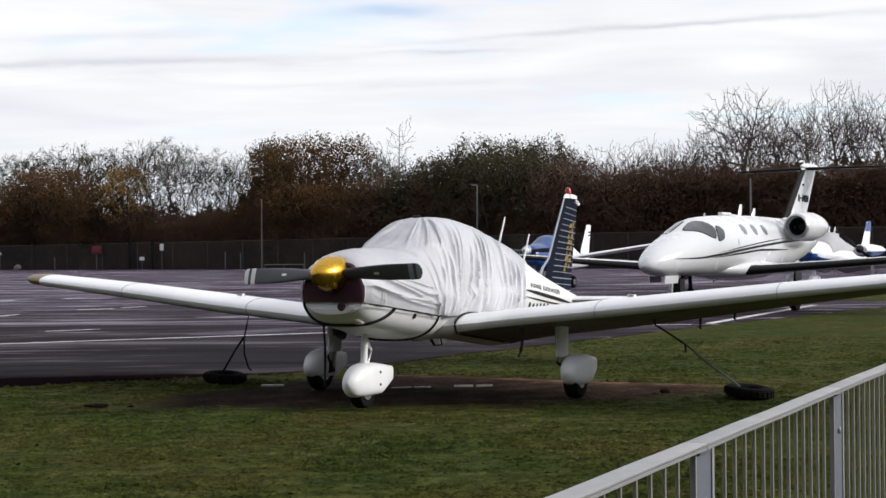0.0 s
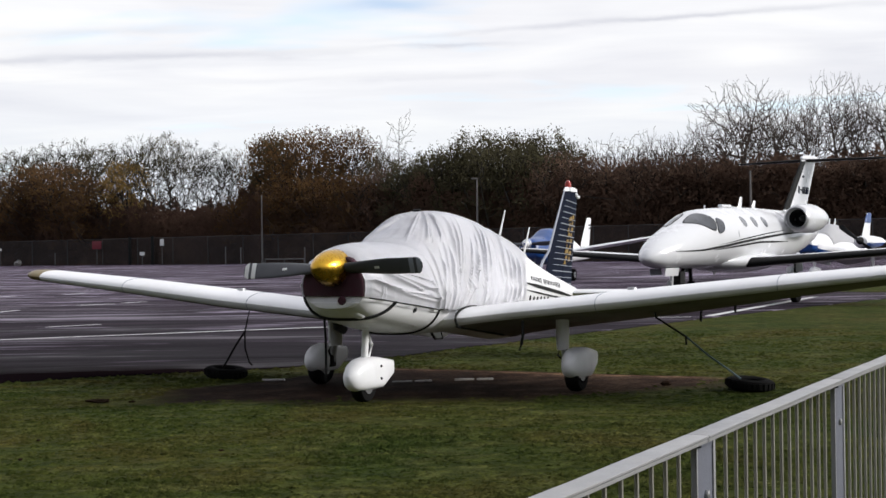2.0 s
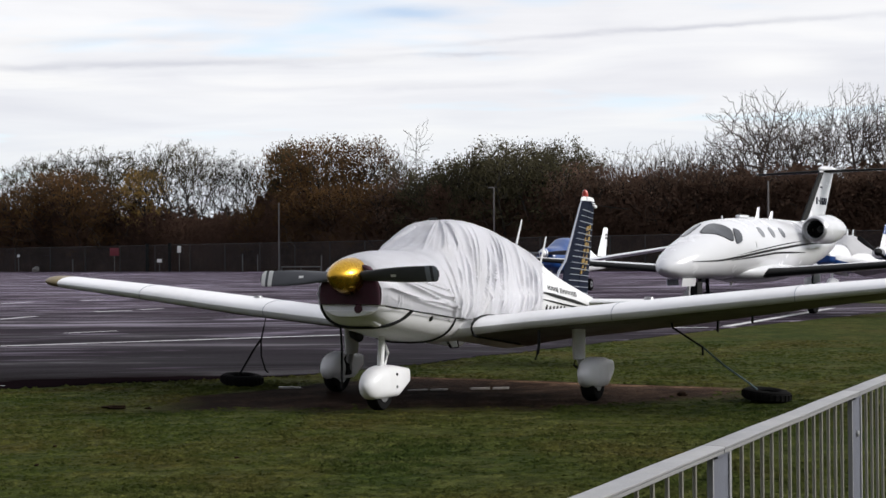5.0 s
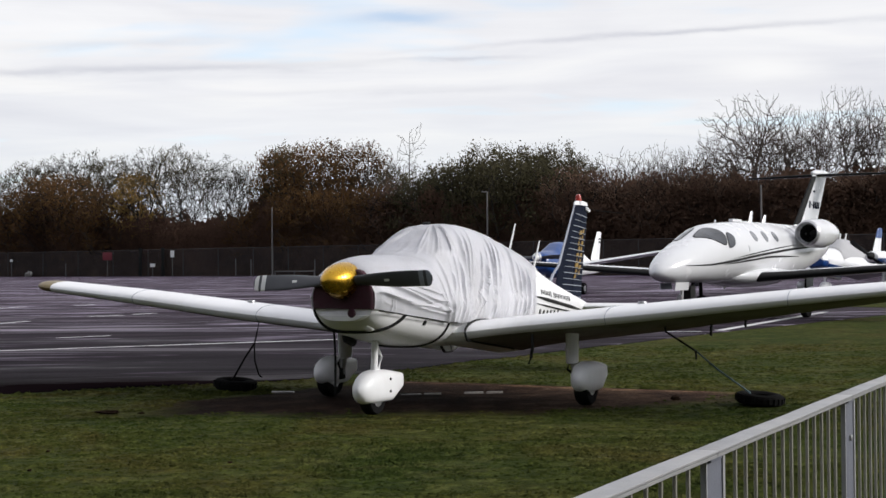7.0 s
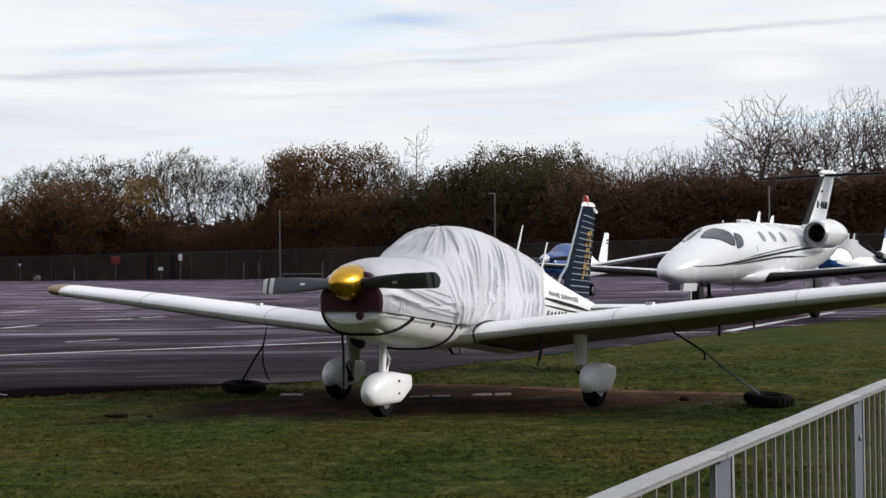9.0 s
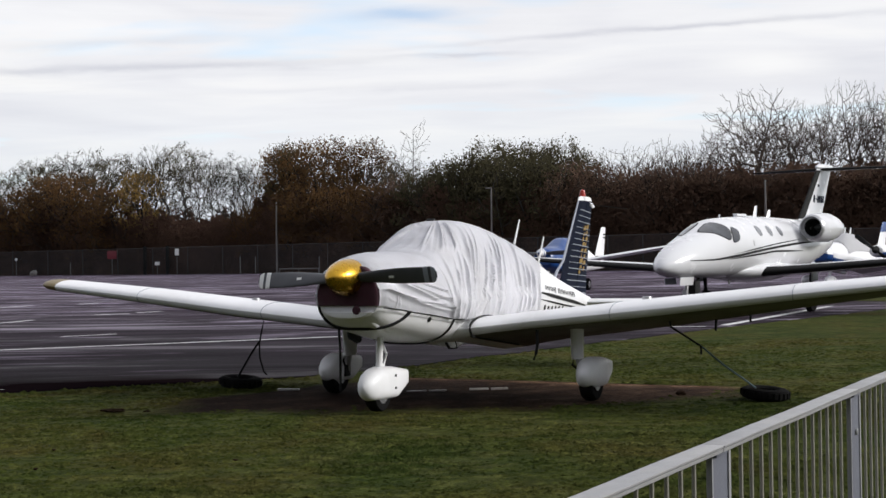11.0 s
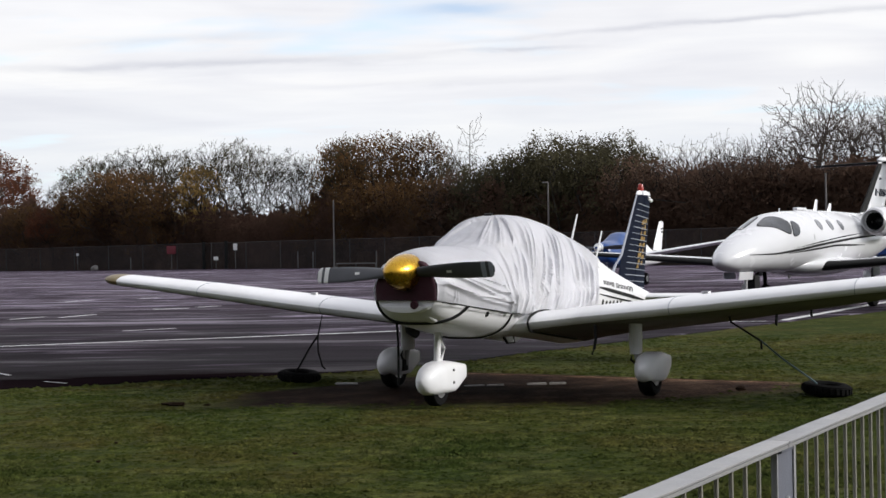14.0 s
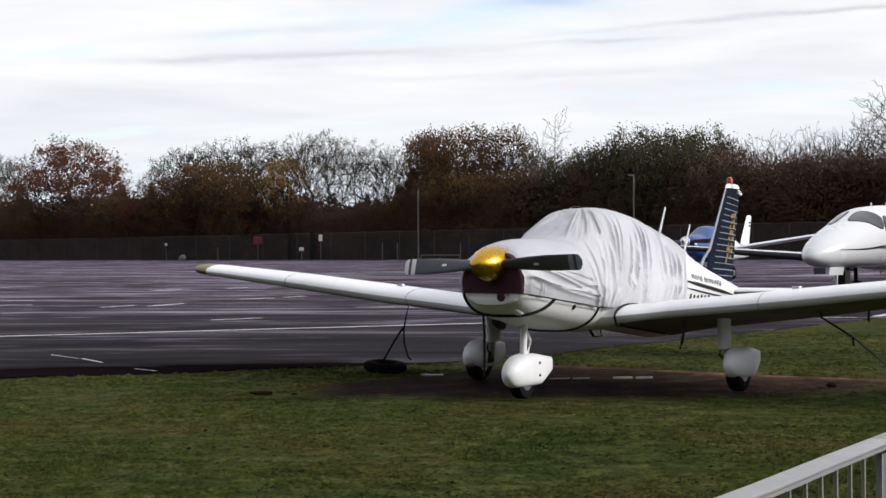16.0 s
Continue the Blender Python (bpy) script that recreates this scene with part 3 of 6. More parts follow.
def fin_mesh(stations, thick=0.10, n=12, front=0.0, back=1.0, grow=0.0):
    """Upright surface. stations: (z, nose x, chord). front and back bound the part of the chord."""
    rings = []
    for z, x0, ch in stations:
        pts = []
        us = [front + (back - front) * (0.5 - 0.5 * math.cos(math.pi * i / n)) for i in range(n + 1)]
        def half(u):
            return 5 * thick * (0.2969 * math.sqrt(u) - 0.126 * u - 0.3516 * u * u + 0.2843 * u ** 3 - 0.1036 * u ** 4) * min(ch, 1.2) + grow
        pts = [(x0 + ch * u - (grow if u == 0 else 0), half(u), z) for u in us] + [(x0 + ch * u, -half(u), z) for u in us[::-1]]
        rings.append(pts)
    bm = ring_loft(rings)
    bmesh.ops.remove_doubles(bm, verts=bm.verts, dist=0.0004)
    return bm


def nose_strip(stations, side, incidence=2.5, n=24, camber=0.02, cut=0.12, off=0.004):
    """The skin over the front of a wing, a little proud of it."""
    rings = []
    c, s = math.cos(radians(incidence)), math.sin(radians(incidence))
    for y, x0, ch, z0, tk in stations:
        pts = [(u, v) for u, v in foil(n, tk, camber) if u <= cut]
        ring = []
        for u, v in pts:
            du, dv = u - cut * 1.2, v
            k = off / ch / math.hypot(du, dv)
            u, v = u + du * k, v + dv * k
            ring.append((x0 + ch * (u * c + v * s), side * y, z0 + ch * (v * c - u * s)))
        rings.append(ring)
    return ring_loft(rings, closed=False, caps=False)


def torus_tyre(r, w, axis="y", centre=(0, 0, 0), sides=36):
    """A tyre with a rounded tread and side walls."""
    prof = [(-0.42 * w, r * 0.55), (-0.5 * w, r * 0.72), (-0.46 * w, r * 0.9), (-0.3 * w, r * 0.98), (0, r), (0.3 * w, r * 0.98), (0.46 * w, r * 0.9), (0.5 * w, r * 0.72), (0.42 * w, r * 0.55)]
    bm = revolve(prof + [prof[0]], axis, sides, centre)
    bmesh.ops.remove_doubles(bm, verts=bm.verts, dist=0.0002)
    return bm


def spat_mesh(x0, x1, z0, z1, hw, centre_y=0.0, steps=26, around=32):
    """A slab-sided wheel fairing: round in front, flat below, cut off square behind."""
    rings = []
    for i in range(steps + 1):
        t = (i / steps) ** 1.4
        top = np.interp(t, [0, 0.03, 0.08, 0.16, 0.27, 0.42, 0.6, 1.0], [0.50, 0.64, 0.76, 0.88, 0.965, 1.0, 0.97, 0.80])
        bot = np.interp(t, [0, 0.03, 0.08, 0.15, 0.25, 0.70, 1.0], [0.40, 0.22, 0.09, 0.02, 0.0, 0.0, 0.34])
        w = hw * np.interp(t, [0, 0.03, 0.08, 0.16, 0.28, 0.55, 1.0], [0.10, 0.42, 0.66, 0.86, 1.0, 1.0, 0.55])
        zc, hh = z0 + (z1 - z0) * (top + bot) / 2, (z1 - z0) * (top - bot) / 2
        ring = []
        for k in range(around):
            a = 2 * math.pi * k / around
            cc, ss = math.cos(a), math.sin(a)
            p = 2 / np.interp(t, [0, 0.2, 0.5, 1], [2.0, 2.6, 3.6, 4.5])
            ring.append((x0 + (x1 - x0) * t, centre_y + w * math.copysign(abs(cc) ** p, cc), zc + hh * math.copysign(abs(ss) ** p, ss)))
        rings.append(ring)
    return ring_loft(rings)


def blade_mesh(length, root, sign, pitch_root=38, pitch_tip=16, r0=0.0, r1=1.0, grow=0.0, chord=0.142):
    """A propeller blade along y, thick and round at the root, thin and wide outside, twisted."""
    rings = []
    for i in range(15):
        t = r0 + (r1 - r0) * i / 14
        r = root + (length - root) * t
        ch = chord * (0.62 + 0.5 * math.sin(min(1, t * 1.25) * math.pi * 0.62)) * (1 if t < 0.93 else math.sqrt(max(0.05, 1 - ((t - 0.93) / 0.075) ** 2)))
        th = 0.055 * (1 - t) ** 1.4 + 0.010
        p = radians(pitch_root + (pitch_tip - pitch_root) * t)
        ring = []
        for j in range(16):
            a = 2 * math.pi * j / 16
            u, v = math.cos(a) * (ch / 2 + grow), math.sin(a) * (th / 2 + grow)
            ring.append((u * math.sin(p) + v * math.cos(p), sign * r, sign * (u * math.cos(p) - v * math.sin(p))))
        rings.append(ring)
    return ring_loft(rings)


PA_HULL = Hull([
    (-0.44, 0.312, 0.92, 1.14, 1.40), (-0.38, 0.348, 0.86, 1.14, 1.455), (-0.25, 0.395, 0.80, 1.12, 1.49), (0.0, 0.45, 0.745, 1.10, 1.515), (0.30, 0.50, 0.69, 1.08, 1.522), (0.60, 0.53, 0.645, 1.06, 1.55), (0.95, 0.55, 0.605, 1.05, 1.695),
    (1.30, 0.555, 0.595, 1.05, 1.832), (1.62, 0.56, 0.585, 1.05, 1.854), (2.1, 0.56, 0.585, 1.05, 1.828), (2.5, 0.55, 0.59, 1.05, 1.772), (3.16, 0.50, 0.61, 1.04, 1.64), (3.68, 0.43, 0.63, 1.03, 1.524), (4.63, 0.29, 0.67, 0.98, 1.281), (5.47, 0.19, 0.70, 0.93, 1.10), (6.42, 0.07, 0.75, 0.84, 0.92)],
    power=[(-0.44, 2.0), (0.0, 2.1), (0.4, 2.4), (0.8, 3.2), (2.6, 3.2), (3.7, 2.5), (5.0, 2.1)], taper=[(-0.44, 0.0), (0.3, 0.06), (0.6, 0.20), (1.2, 0.34), (2.6, 0.34), (3.7, 0.15), (5.0, 0.0)])
WING = [(0.30, 0.92, 1.98, 0.735, 0.13), (0.58, 0.95, 1.92, 0.765, 0.135), (0.82, 1.10, 1.72, 0.79, 0.14), (1.10, 1.19, 1.62, 0.82, 0.15), (2.35, 1.20, 1.60, 0.94, 0.15), (3.8, 1.31, 1.32, 1.09, 0.15), (5.04, 1.41, 1.08, 1.206, 0.14)]
TIP = [(5.04, 1.41, 1.08, 1.206, 0.14), (5.14, 1.42, 1.06, 1.215, 0.138), (5.20, 1.43, 1.03, 1.222, 0.135), (5.27, 1.47, 0.95, 1.233, 0.12), (5.315, 1.55, 0.78, 1.243, 0.09), (5.33, 1.66, 0.55, 1.249, 0.05)]
FIN = [(0.90, 5.25, 1.08), (1.16, 5.33, 1.03), (1.42, 5.45, 0.98), (2.24, 6.10, 0.56)]


def letter_bars(hull, x0, x1, z_of, height, count, parent, rng, name="letter_bar", skip=()):
    """Unreadable lettering as upright bars on the port side."""
    w = (x1 - x0) / count
    for i in range(count):
        if i in skip:
            continue
        a, b = x0 + w * (i + 0.14), x0 + w * (i + 0.58)
        zm = z_of((a + b) / 2)
        h = height * rng.uniform(0.65, 1.0)
        th = [(x, hull.theta(x, z)) for x, z in ((a, zm - h / 2), (b, zm - h / 2), (b, zm + h / 2), (a, zm + h / 2))]
        part(name, hull.patch(th, 6.0, 0.004, rings=2, seg=12), BLACK, parent)


def line_on_hull(hull, pts, half, parent, material, name, steps=16):
    """A painted band along the port side through (x, z) pairs."""
    xs, zs = [p[0] for p in pts], [p[1] for p in pts]
    rows = []
    for i in range(steps + 1):
        x = xs[0] + (xs[-1] - xs[0]) * i / steps
        z = curve_through(xs, zs, x)
        taper = min(1.0, 0.25 + 3 * min(i, steps - i) / steps)
        rows.append([hull.point(x, hull.theta(x, z + k * half * taper), 0.005) for k in (-1, -0.33, 0.33, 1)])
    return part(name, ring_loft(rows, closed=False, caps=False), material, parent)


def light_aircraft(m, label, nose_mat, body_mat, fin_mat, tip_mat, full=False, group=""):
    """A low-wing four-seat aircraft. Its own axes: x aft from the nose wheel, y starboard, z up."""
    ac = thing("light_aircraft", m, label, "aircraft", group)
    H = PA_HULL
    if body_mat is BLUE:
        part("fuselage", H.mesh(0.28, 2.6, 26), BLUE, ac)
        part("rear_fuselage", H.mesh(2.595, 6.42, 36), WHITE, ac)
        body_mat = WHITE
    else:
        part("fuselage", H.mesh(0.28, 6.42, 60), body_mat, ac)
    part("engine_cowling", H.mesh(-0.44, 0.285, 16), nose_mat, ac)
    for side, nm in ((-1, "port"), (1, "starboard")):
        w = part("wing", wing_mesh(WING, side, 7.0, flat=True, washout=0.9), WHITE, ac)
        part("wing_tip", wing_mesh(TIP, side, 7.0, flat=True, washout=0.9), tip_mat, w, "ochre painted wing tip" if full else "")
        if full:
            part("lower_skin", wing_underside(WING[1:], side), SHADEDSKIN, w, "white lower skin darkened as in shade, with stains")
        part("fuel_cap", revolve([(0.0, 0.0005), (0.0, 0.045), (-0.03, 0.05)][::-1], "z", 16, (1.55, side * 2.28, 1.062)), STEEL, w)
        rings_st = [(0.0, 6.05, 0.86, 0.855, 0.10), (1.75, 6.12, 0.78, 0.855, 0.09), (1.92, 6.2, 0.62, 0.855, 0.07)]
        part("tailplane", wing_mesh(rings_st, side, 0, camber=0.0), body_mat, ac)
        # main gear
        gx, gy, ly = 1.68, (-1.64 if side < 0 else 1.34), (-1.475 if side < 0 else 1.185)
        gear = part("main_gear_leg", ring_loft([[(gx + 0.06 + 0.13 * k * math.cos(a), ly + 0.055 * k * math.sin(a), z) for a in [2 * math.pi * j / 20 for j in range(20)]] for z, k in ((0.92, 1.1), (0.6, 1.0), (0.44, 0.95), (0.42, 0.9))]), WHITE, ac)
        part("wheel_fairing", spat_mesh(gx - 0.29, gx + 0.50, 0.135, 0.445, 0.125, gy), WHITE, gear, "white wheel fairing")
        part("oleo_strut", tube([(gx + 0.06, ly, 0.44), (gx + 0.06, ly + (gy - ly) * 0.25, 0.24)], 0.026, 10), STEEL, gear)
        part("brake_caliper", block((0.12, 0.07, 0.13), pose(gx + 0.04, ly + (gy - ly) * 0.32, 0.25), 0.015), BLACK, gear)
        part("scissor_link", tube([(gx - 0.02, ly, 0.46), (gx - 0.10, ly, 0.37), (gx + 0.02, ly + (gy - ly) * 0.25, 0.29)], 0.013, 6), BLACK, gear)
        part("tyre", torus_tyre(0.215, 0.15, "y", (gx, gy, 0.212)), TYRE, gear)
        part("wheel_hub", revolve([(-0.07, 0.11), (-0.075, 0.05), (0.075, 0.05), (0.07, 0.11)], "y", 20, (gx, gy, 0.212)), STEEL, gear)
    # nose gear
    nx = 0.12
    ng = part("nose_gear_leg", tube([(nx + 0.08, 0, 0.86), (nx + 0.03, 0, 0.40)], 0.034, 14), WHITE, ac)
    part("oleo_strut", tube([(nx + 0.035, 0, 0.48), (nx + 0.02, 0, 0.30)], 0.024, 12), STEEL, ng)
    part("scissor_link", tube([(nx + 0.10, 0, 0.66), (nx + 0.19, 0, 0.55), (nx + 0.12, 0, 0.42)], 0.014, 8), WHITE, ng)
    part("wheel_fairing", spat_mesh(nx - 0.33, nx + 0.54, 0.115, 0.435, 0.125), WHITE, ng, "white nose wheel fairing")
    part("tyre", torus_tyre(0.185, 0.13, "y", (nx, 0, 0.182)), TYRE, ng)
    part("wheel_hub", revolve([(-0.062, 0.1), (-0.066, 0.04), (0.066, 0.04), (0.062, 0.1)], "y", 20, (nx, 0, 0.182)), STEEL, ng)
    for dx, dz in ((0.14, 0.34), (0.14, 0.22)):
        part("fairing_bolt", revolve([(-0.132, 0.0005), (-0.132, 0.013), (-0.11, 0.013)], "y", 10, (nx + dx, 0, dz)), BLACK, ng)
    # propeller
    prop = part("propeller", revolve([(-0.04, 0.001), (-0.04, 0.10), (0.05, 0.10), (0.05, 0.001)], "x", 20), STEEL, ac)
    prop.matrix_basis = pose(-0.50, 0, 1.306, -1.4)
    for sg in (-1, 1):
        bl = part("blade", blade_mesh(0.94, 0.10, sg), BLADE, prop)
        if full:
            for r0, r1 in ((0.935, 0.988), (0.845, 0.900)):
                part("tip_stripe", blade_mesh(0.94, 0.10, sg, r0=r0, r1=r1, grow=0.0015, pitch_root=38, pitch_tip=16), SIGNWHITE if sg > 0 else PALE, bl)
            part("maker_plate", blade_mesh(0.94, 0.10, sg, r0=0.43, r1=0.49, grow=0.001, chord=0.06), SIGNWHITE, bl)
    part("spinner", revolve([(-0.30, 0.002), (-0.292, 0.026), (-0.262, 0.062), (-0.20, 0.106), (-0.11, 0.148), (-0.02, 0.166), (0.05, 0.176), (0.085, 0.176), (0.09, 0.165)], "x", 40), GOLD if full else nose_mat, prop, "gold spinner" if full else "")
    # fin
    fin = part("fin", fin_mesh(FIN, 0.06, back=0.56), fin_mat, ac)
    part("rudder", fin_mesh([(z, x + 0.005, c) for z, x, c in FIN], 0.06, front=0.575), fin_mat, ac)
    part("fin_cap", fin_mesh([(2.24, 6.09, 0.58), (2.285, 6.13, 0.50), (2.30, 6.2, 0.3)], 0.11), WHITE, fin)
    return ac


# ---- the covered aircraft on the grass ----
A_AXIS = 65.41
A_POSE = pose(-0.744, 13.296, 0, 0, 0, A_AXIS)
rng = random.Random(4)
near_plane = light_aircraft(A_POSE, "white low-wing light aircraft with gold spinner and navy fin on grass", WHITE, WHITE, NAVY, TIPGOLD, full=True)
near_plane.name = "parked_light_aircraft"
H = PA_HULL
# canvas blanking panel in the cowling's face, and the intake under it
face = []
for k in range(41):
    th = -18 + 216 * k / 40
    p = H.point(-0.44, th, 0.006)
    turn = math.degrees(math.atan2(p.z - 1.20, -p.y))
    slack = 0.17 * math.exp(-(((turn - 46) / 22) ** 2)) + 0.05 * math.exp(-(((turn + 42) / 14) ** 2))
    face.append(Vector((p.x, p.y * (1 + slack), 1.20 + (p.z - 1.20) * (1 + slack))))
rows = []
for x, s in ((-0.425, 1.012), (-0.468, 1.0), (-0.480, 0.95), (-0.484, 0.35)):
    rows.append([Vector((x, p.y * s, 1.20 + (p.z - 1.20) * s)) for p in face])
bm = ring_loft(rows, closed=True, caps=True)
part("intake_blank", bm, MAROON, near_plane, "dark maroon canvas blank over the air intakes")
th0 = H.theta(-0.44, 0.985)
lip = [H.point(-0.44, th0 - (180 + 2 * th0) * k / 30, 0.0) for k in range(31)]
part("cowl_lip", ring_loft([[Vector((x, p.y * s, 0.985 + (p.z - 0.985) * s)) for p in lip] for x, s in ((-0.435, 1.0), (-0.460, 0.985), (-0.480, 0.94), (-0.493, 0.85), (-0.500, 0.55))]), WHITE, near_plane)
part("air_intake", revolve([(-0.012, 0.0005), (-0.014, 0.034), (0.006, 0.044)], "x", 22, (-0.500, -0.11, 1.004)), MAROON, near_plane)
part("chin_scoop", ring_loft([[(x, -0.185 + 0.060 * k * math.cos(a), zc + 0.042 * k * math.sin(a)) for a in [2 * math.pi * j / 20 for j in range(20)]] for x, zc, k in ((-0.385, 0.892, 0.1), (-0.37, 0.886, 0.6), (-0.31, 0.866, 1.0), (-0.22, 0.842, 1.05), (-0.05, 0.80, 0.9), (0.08, 0.77, 0.4))]), WHITE, near_plane, "white blister under the cowling")
part("exhaust_pipe", tube([(-0.05, 0.20, 0.84), (-0.02, 0.20, 0.74), (0.10, 0.20, 0.70)], 0.045, 12), BLACK, near_plane)
part("drain_pipe", tube([(1.35, -0.16, 0.66), (1.38, -0.16, 0.58), (1.42, -0.17, 0.54)], 0.014, 8), BLACK, near_plane)
part("boarding_step", tube([(1.0, -0.32, 0.62), (1.02, -0.35, 0.555), (1.16, -0.38, 0.555), (1.17, -0.36, 0.62)], 0.007, 6), BLACK, near_plane)
# cowl fastener
part("cowl_latch", H.patch([(0.28, H.theta(0.28, 0.86)), (0.33, H.theta(0.33, 0.86)), (0.33, H.theta(0.33, 0.91)), (0.28, H.theta(0.28, 0.91))], 2.2, 0.006, rings=2, seg=14), BLACK, near_plane)
# cockpit-side lettering and stripes behind the cover
letter_bars(H, 3.64, 5.30, lambda x: 1.112 - 0.080 * (x - 3.64), 0.072, 19, near_plane, rng, skip=(7,))
line_on_hull(H, [(3.2, 1.074), (4.71, 0.938), (6.0, 0.812)], 0.022, near_plane, BLACK, "dark_stripe")
line_on_hull(H, [(3.2, 0.993), (4.72, 0.866), (5.76, 0.783)], 0.010, near_plane, BLACK, "thin_stripe")
letter_bars(H, 3.50, 4.75, lambda x: 0.866 - 0.051 * (x - 3.5), 0.10, 6, near_plane, rng, name="registration_bar")
part("white_patch", H.patch([(3.62, H.theta(3.62, 1.28)), (3.80, H.theta(3.80, 1.26)), (3.80, H.theta(3.80, 1.32)), (3.62, H.theta(3.62, 1.34))], 6.0, 0.004, rings=2, seg=16), SIGNWHITE, near_plane)
# fin dressing
fin_ob = next(o for o in near_plane.children if o.name.startswith("fin") and "cap" not in o.name)
part("leading_edge", fin_mesh([(1.13, 5.0, 1.35), (1.30, 5.19, 1.2), (1.42, 5.42, 1.01), (2.24, 6.09, 0.58)], 0.06, back=0.03, grow=0.003), GREYEDGE, fin_ob, "pale grey leading edge strip")


def fin_half(z, u):
    zs, xs, cs = [s[0] for s in FIN], [s[1] for s in FIN], [s[2] for s in FIN]
    x0, ch = np.interp(z, zs, xs), np.interp(z, zs, cs)
    h = 5 * 0.06 * (0.2969 * math.sqrt(u) - 0.126 * u - 0.3516 * u * u + 0.2843 * u ** 3 - 0.1036 * u ** 4) * min(ch, 1.2)
    return x0 + ch * u, h


for i in range(15):
    z = 1.02 + 0.079 * i
    pts = []
    for u in (0.16, 0.3, 0.45, 0.6, 0.75, 0.9, 0.97):
        x, h = fin_half(z - 0.05 * u, u)
        pts.append((x, -h - 0.006, z - 0.05 * u))
    part("pale_stripe", tube(pts, 0.0045 if i % 2 else 0.0065, 6), PALE, fin_ob)
for z0, z1, u0, u1 in [(1.24 + 0.074 * k, 1.24 + 0.074 * k + (0.058, 0.048, 0.064)[k % 3], 0.58 + 0.04 * (k % 2), 0.66 + 0.04 * (k % 3)) for k in range(9)] + [(1.28 + 0.082 * k, 1.34 + 0.082 * k, 0.76, 0.84 + 0.04 * (k % 2)) for k in range(8)]:
    q = []
    for z, u in ((z0, u0), (z0 + 0.006, u1), (z1, u1 - 0.02), (z1 - 0.01, u0 + 0.02)):
        x, h = fin_half(z, u)
        q.append((x, z, h))
    bm = bmesh.new()
    top = [bm.verts.new((x, -h - 0.009, z)) for x, z, h in q]
    low = [bm.verts.new((x, -h + 0.002, z)) for x, z, h in q]
    bm.faces.new(top)
    for k in range(4):
        bm.faces.new((top[k], low[k], low[(k + 1) % 4], top[(k + 1) % 4]))
    part("yellow_patch", bm, YELLOW, fin_ob, "worn yellow painted patch", smooth=False)
part("beacon", revolve([(0.0, 0.04), (0.04, 0.042), (0.085, 0.03), (0.10, 0.001)], "z", 18, (6.27, 0, 2.295)), RED, near_plane, "red anti-collision beacon")
part("beacon_base", revolve([(-0.05, 0.05), (0.0, 0.052), (0.005, 0.001)], "z", 18, (6.27, 0, 2.295)), WHITE, near_plane)
part("whisker_aerial", tube([(6.5, -0.02, 2.20), (6.52, -0.25, 2.16), (6.53, -0.55, 2.12)], 0.005, 5), BLACK, near_plane)
part("rudder_horn", block((0.17, 0.05, 0.05), pose(6.63, 0, 2.19, 0, 12), 0.015), WHITE, near_plane)
for x, z, ln in ((3.72, 1.66, 0.30), (4.53, 1.43, 0.33)):
    part("rod_aerial", tube([(x, 0, z - 0.03), (x + ln * 0.62, 0, z - 0.03 + ln)], [0.014, 0.009], 8), SIGNWHITE, near_plane, "white raked rod aerial")
# skin joints round the leading edges
for y0 in (2.0, 3.75):
    i = next(k for k in range(len(WING) - 1) if WING[k][0] <= y0 <= WING[k + 1][0])
    f = (y0 - WING[i][0]) / (WING[i + 1][0] - WING[i][0])
    _, x0, ch, z0, tk = [p + (q - p) * f for p, q in zip(WING[i], WING[i + 1])]
    tw = radians(7.0 - 0.9 * (y0 - 0.9))
    for sd_ in (-1, 1):
        pts = [(x0 + ch * (u * math.cos(tw) + v * math.sin(tw)), sd_ * y0, z0 + ch * (v * math.cos(tw) - u * math.sin(tw))) for u, v in foil(30, tk, 0.02, True) if u < 0.6]
        part("skin_joint", tube(pts, 0.0035, 5), GREYEDGE, near_plane)
# under-wing fittings
for y, z in ((2.75, 0.76), (3.11, 0.855)):
    part("under_wing_mast", block((0.07, 0.014, 0.16), pose(2.45, -y, z, 0, 14), 0.005), BLACK, near_plane)
# rubber seal round the port and starboard wing root
for sd_ in (-1, 1):
    c, s = math.cos(radians(7.0)), math.sin(radians(7.0))
    y, x0, ch, z0, tk = 0.60, 0.955, 1.90, 0.768, 0.136
    pts = [(x0 + ch * (u * c + v * s) * 1.0, sd_ * (y + 0.02), z0 + ch * (v * c - u * s) * 1.02) for u, v in foil(30, tk, 0.02, True) if u < 0.72]
    part("wing_root_seal", tube([(p[0] - 0.012, p[1], p[2]) for p in pts], 0.013, 6), BLACK, near_plane)


# ---- cloth cover ----
def hem_z(x):
    return float(np.interp(x, [-0.44, -0.05, 0.69, 1.65, 3.15, 4.6], [1.046, 0.984, 0.888, 0.846, 0.832, 0.88]))


def fold_family(seed, count, top, foot, width, depth, reach=(0.0, 1.0), bend=(0.8, 1.5)):
    """Folds as (top, foot, width, height, start, end, bend, lean); top and foot are functions of 0..1 along the family."""
    r = random.Random(seed)
    out = []
    for k in range(count):
        q = (k + r.uniform(0.15, 0.85)) / count
        lo = reach[0] + (r.uniform(0.0, 0.3) if r.random() < 0.5 else -0.3)
        hi = reach[1] + r.uniform(-0.35, 0.08)
        out.append((top(q) + r.gauss(0, 0.015), foot(q) + r.gauss(0, 0.012), width * r.uniform(0.55, 1.6), depth * r.uniform(0.35, 1.25), lo, hi, r.uniform(*bend), r.choice((0.4, 0.6, 1.0, 1.8, 2.4)), r.uniform(0, 6.28)))
    return out


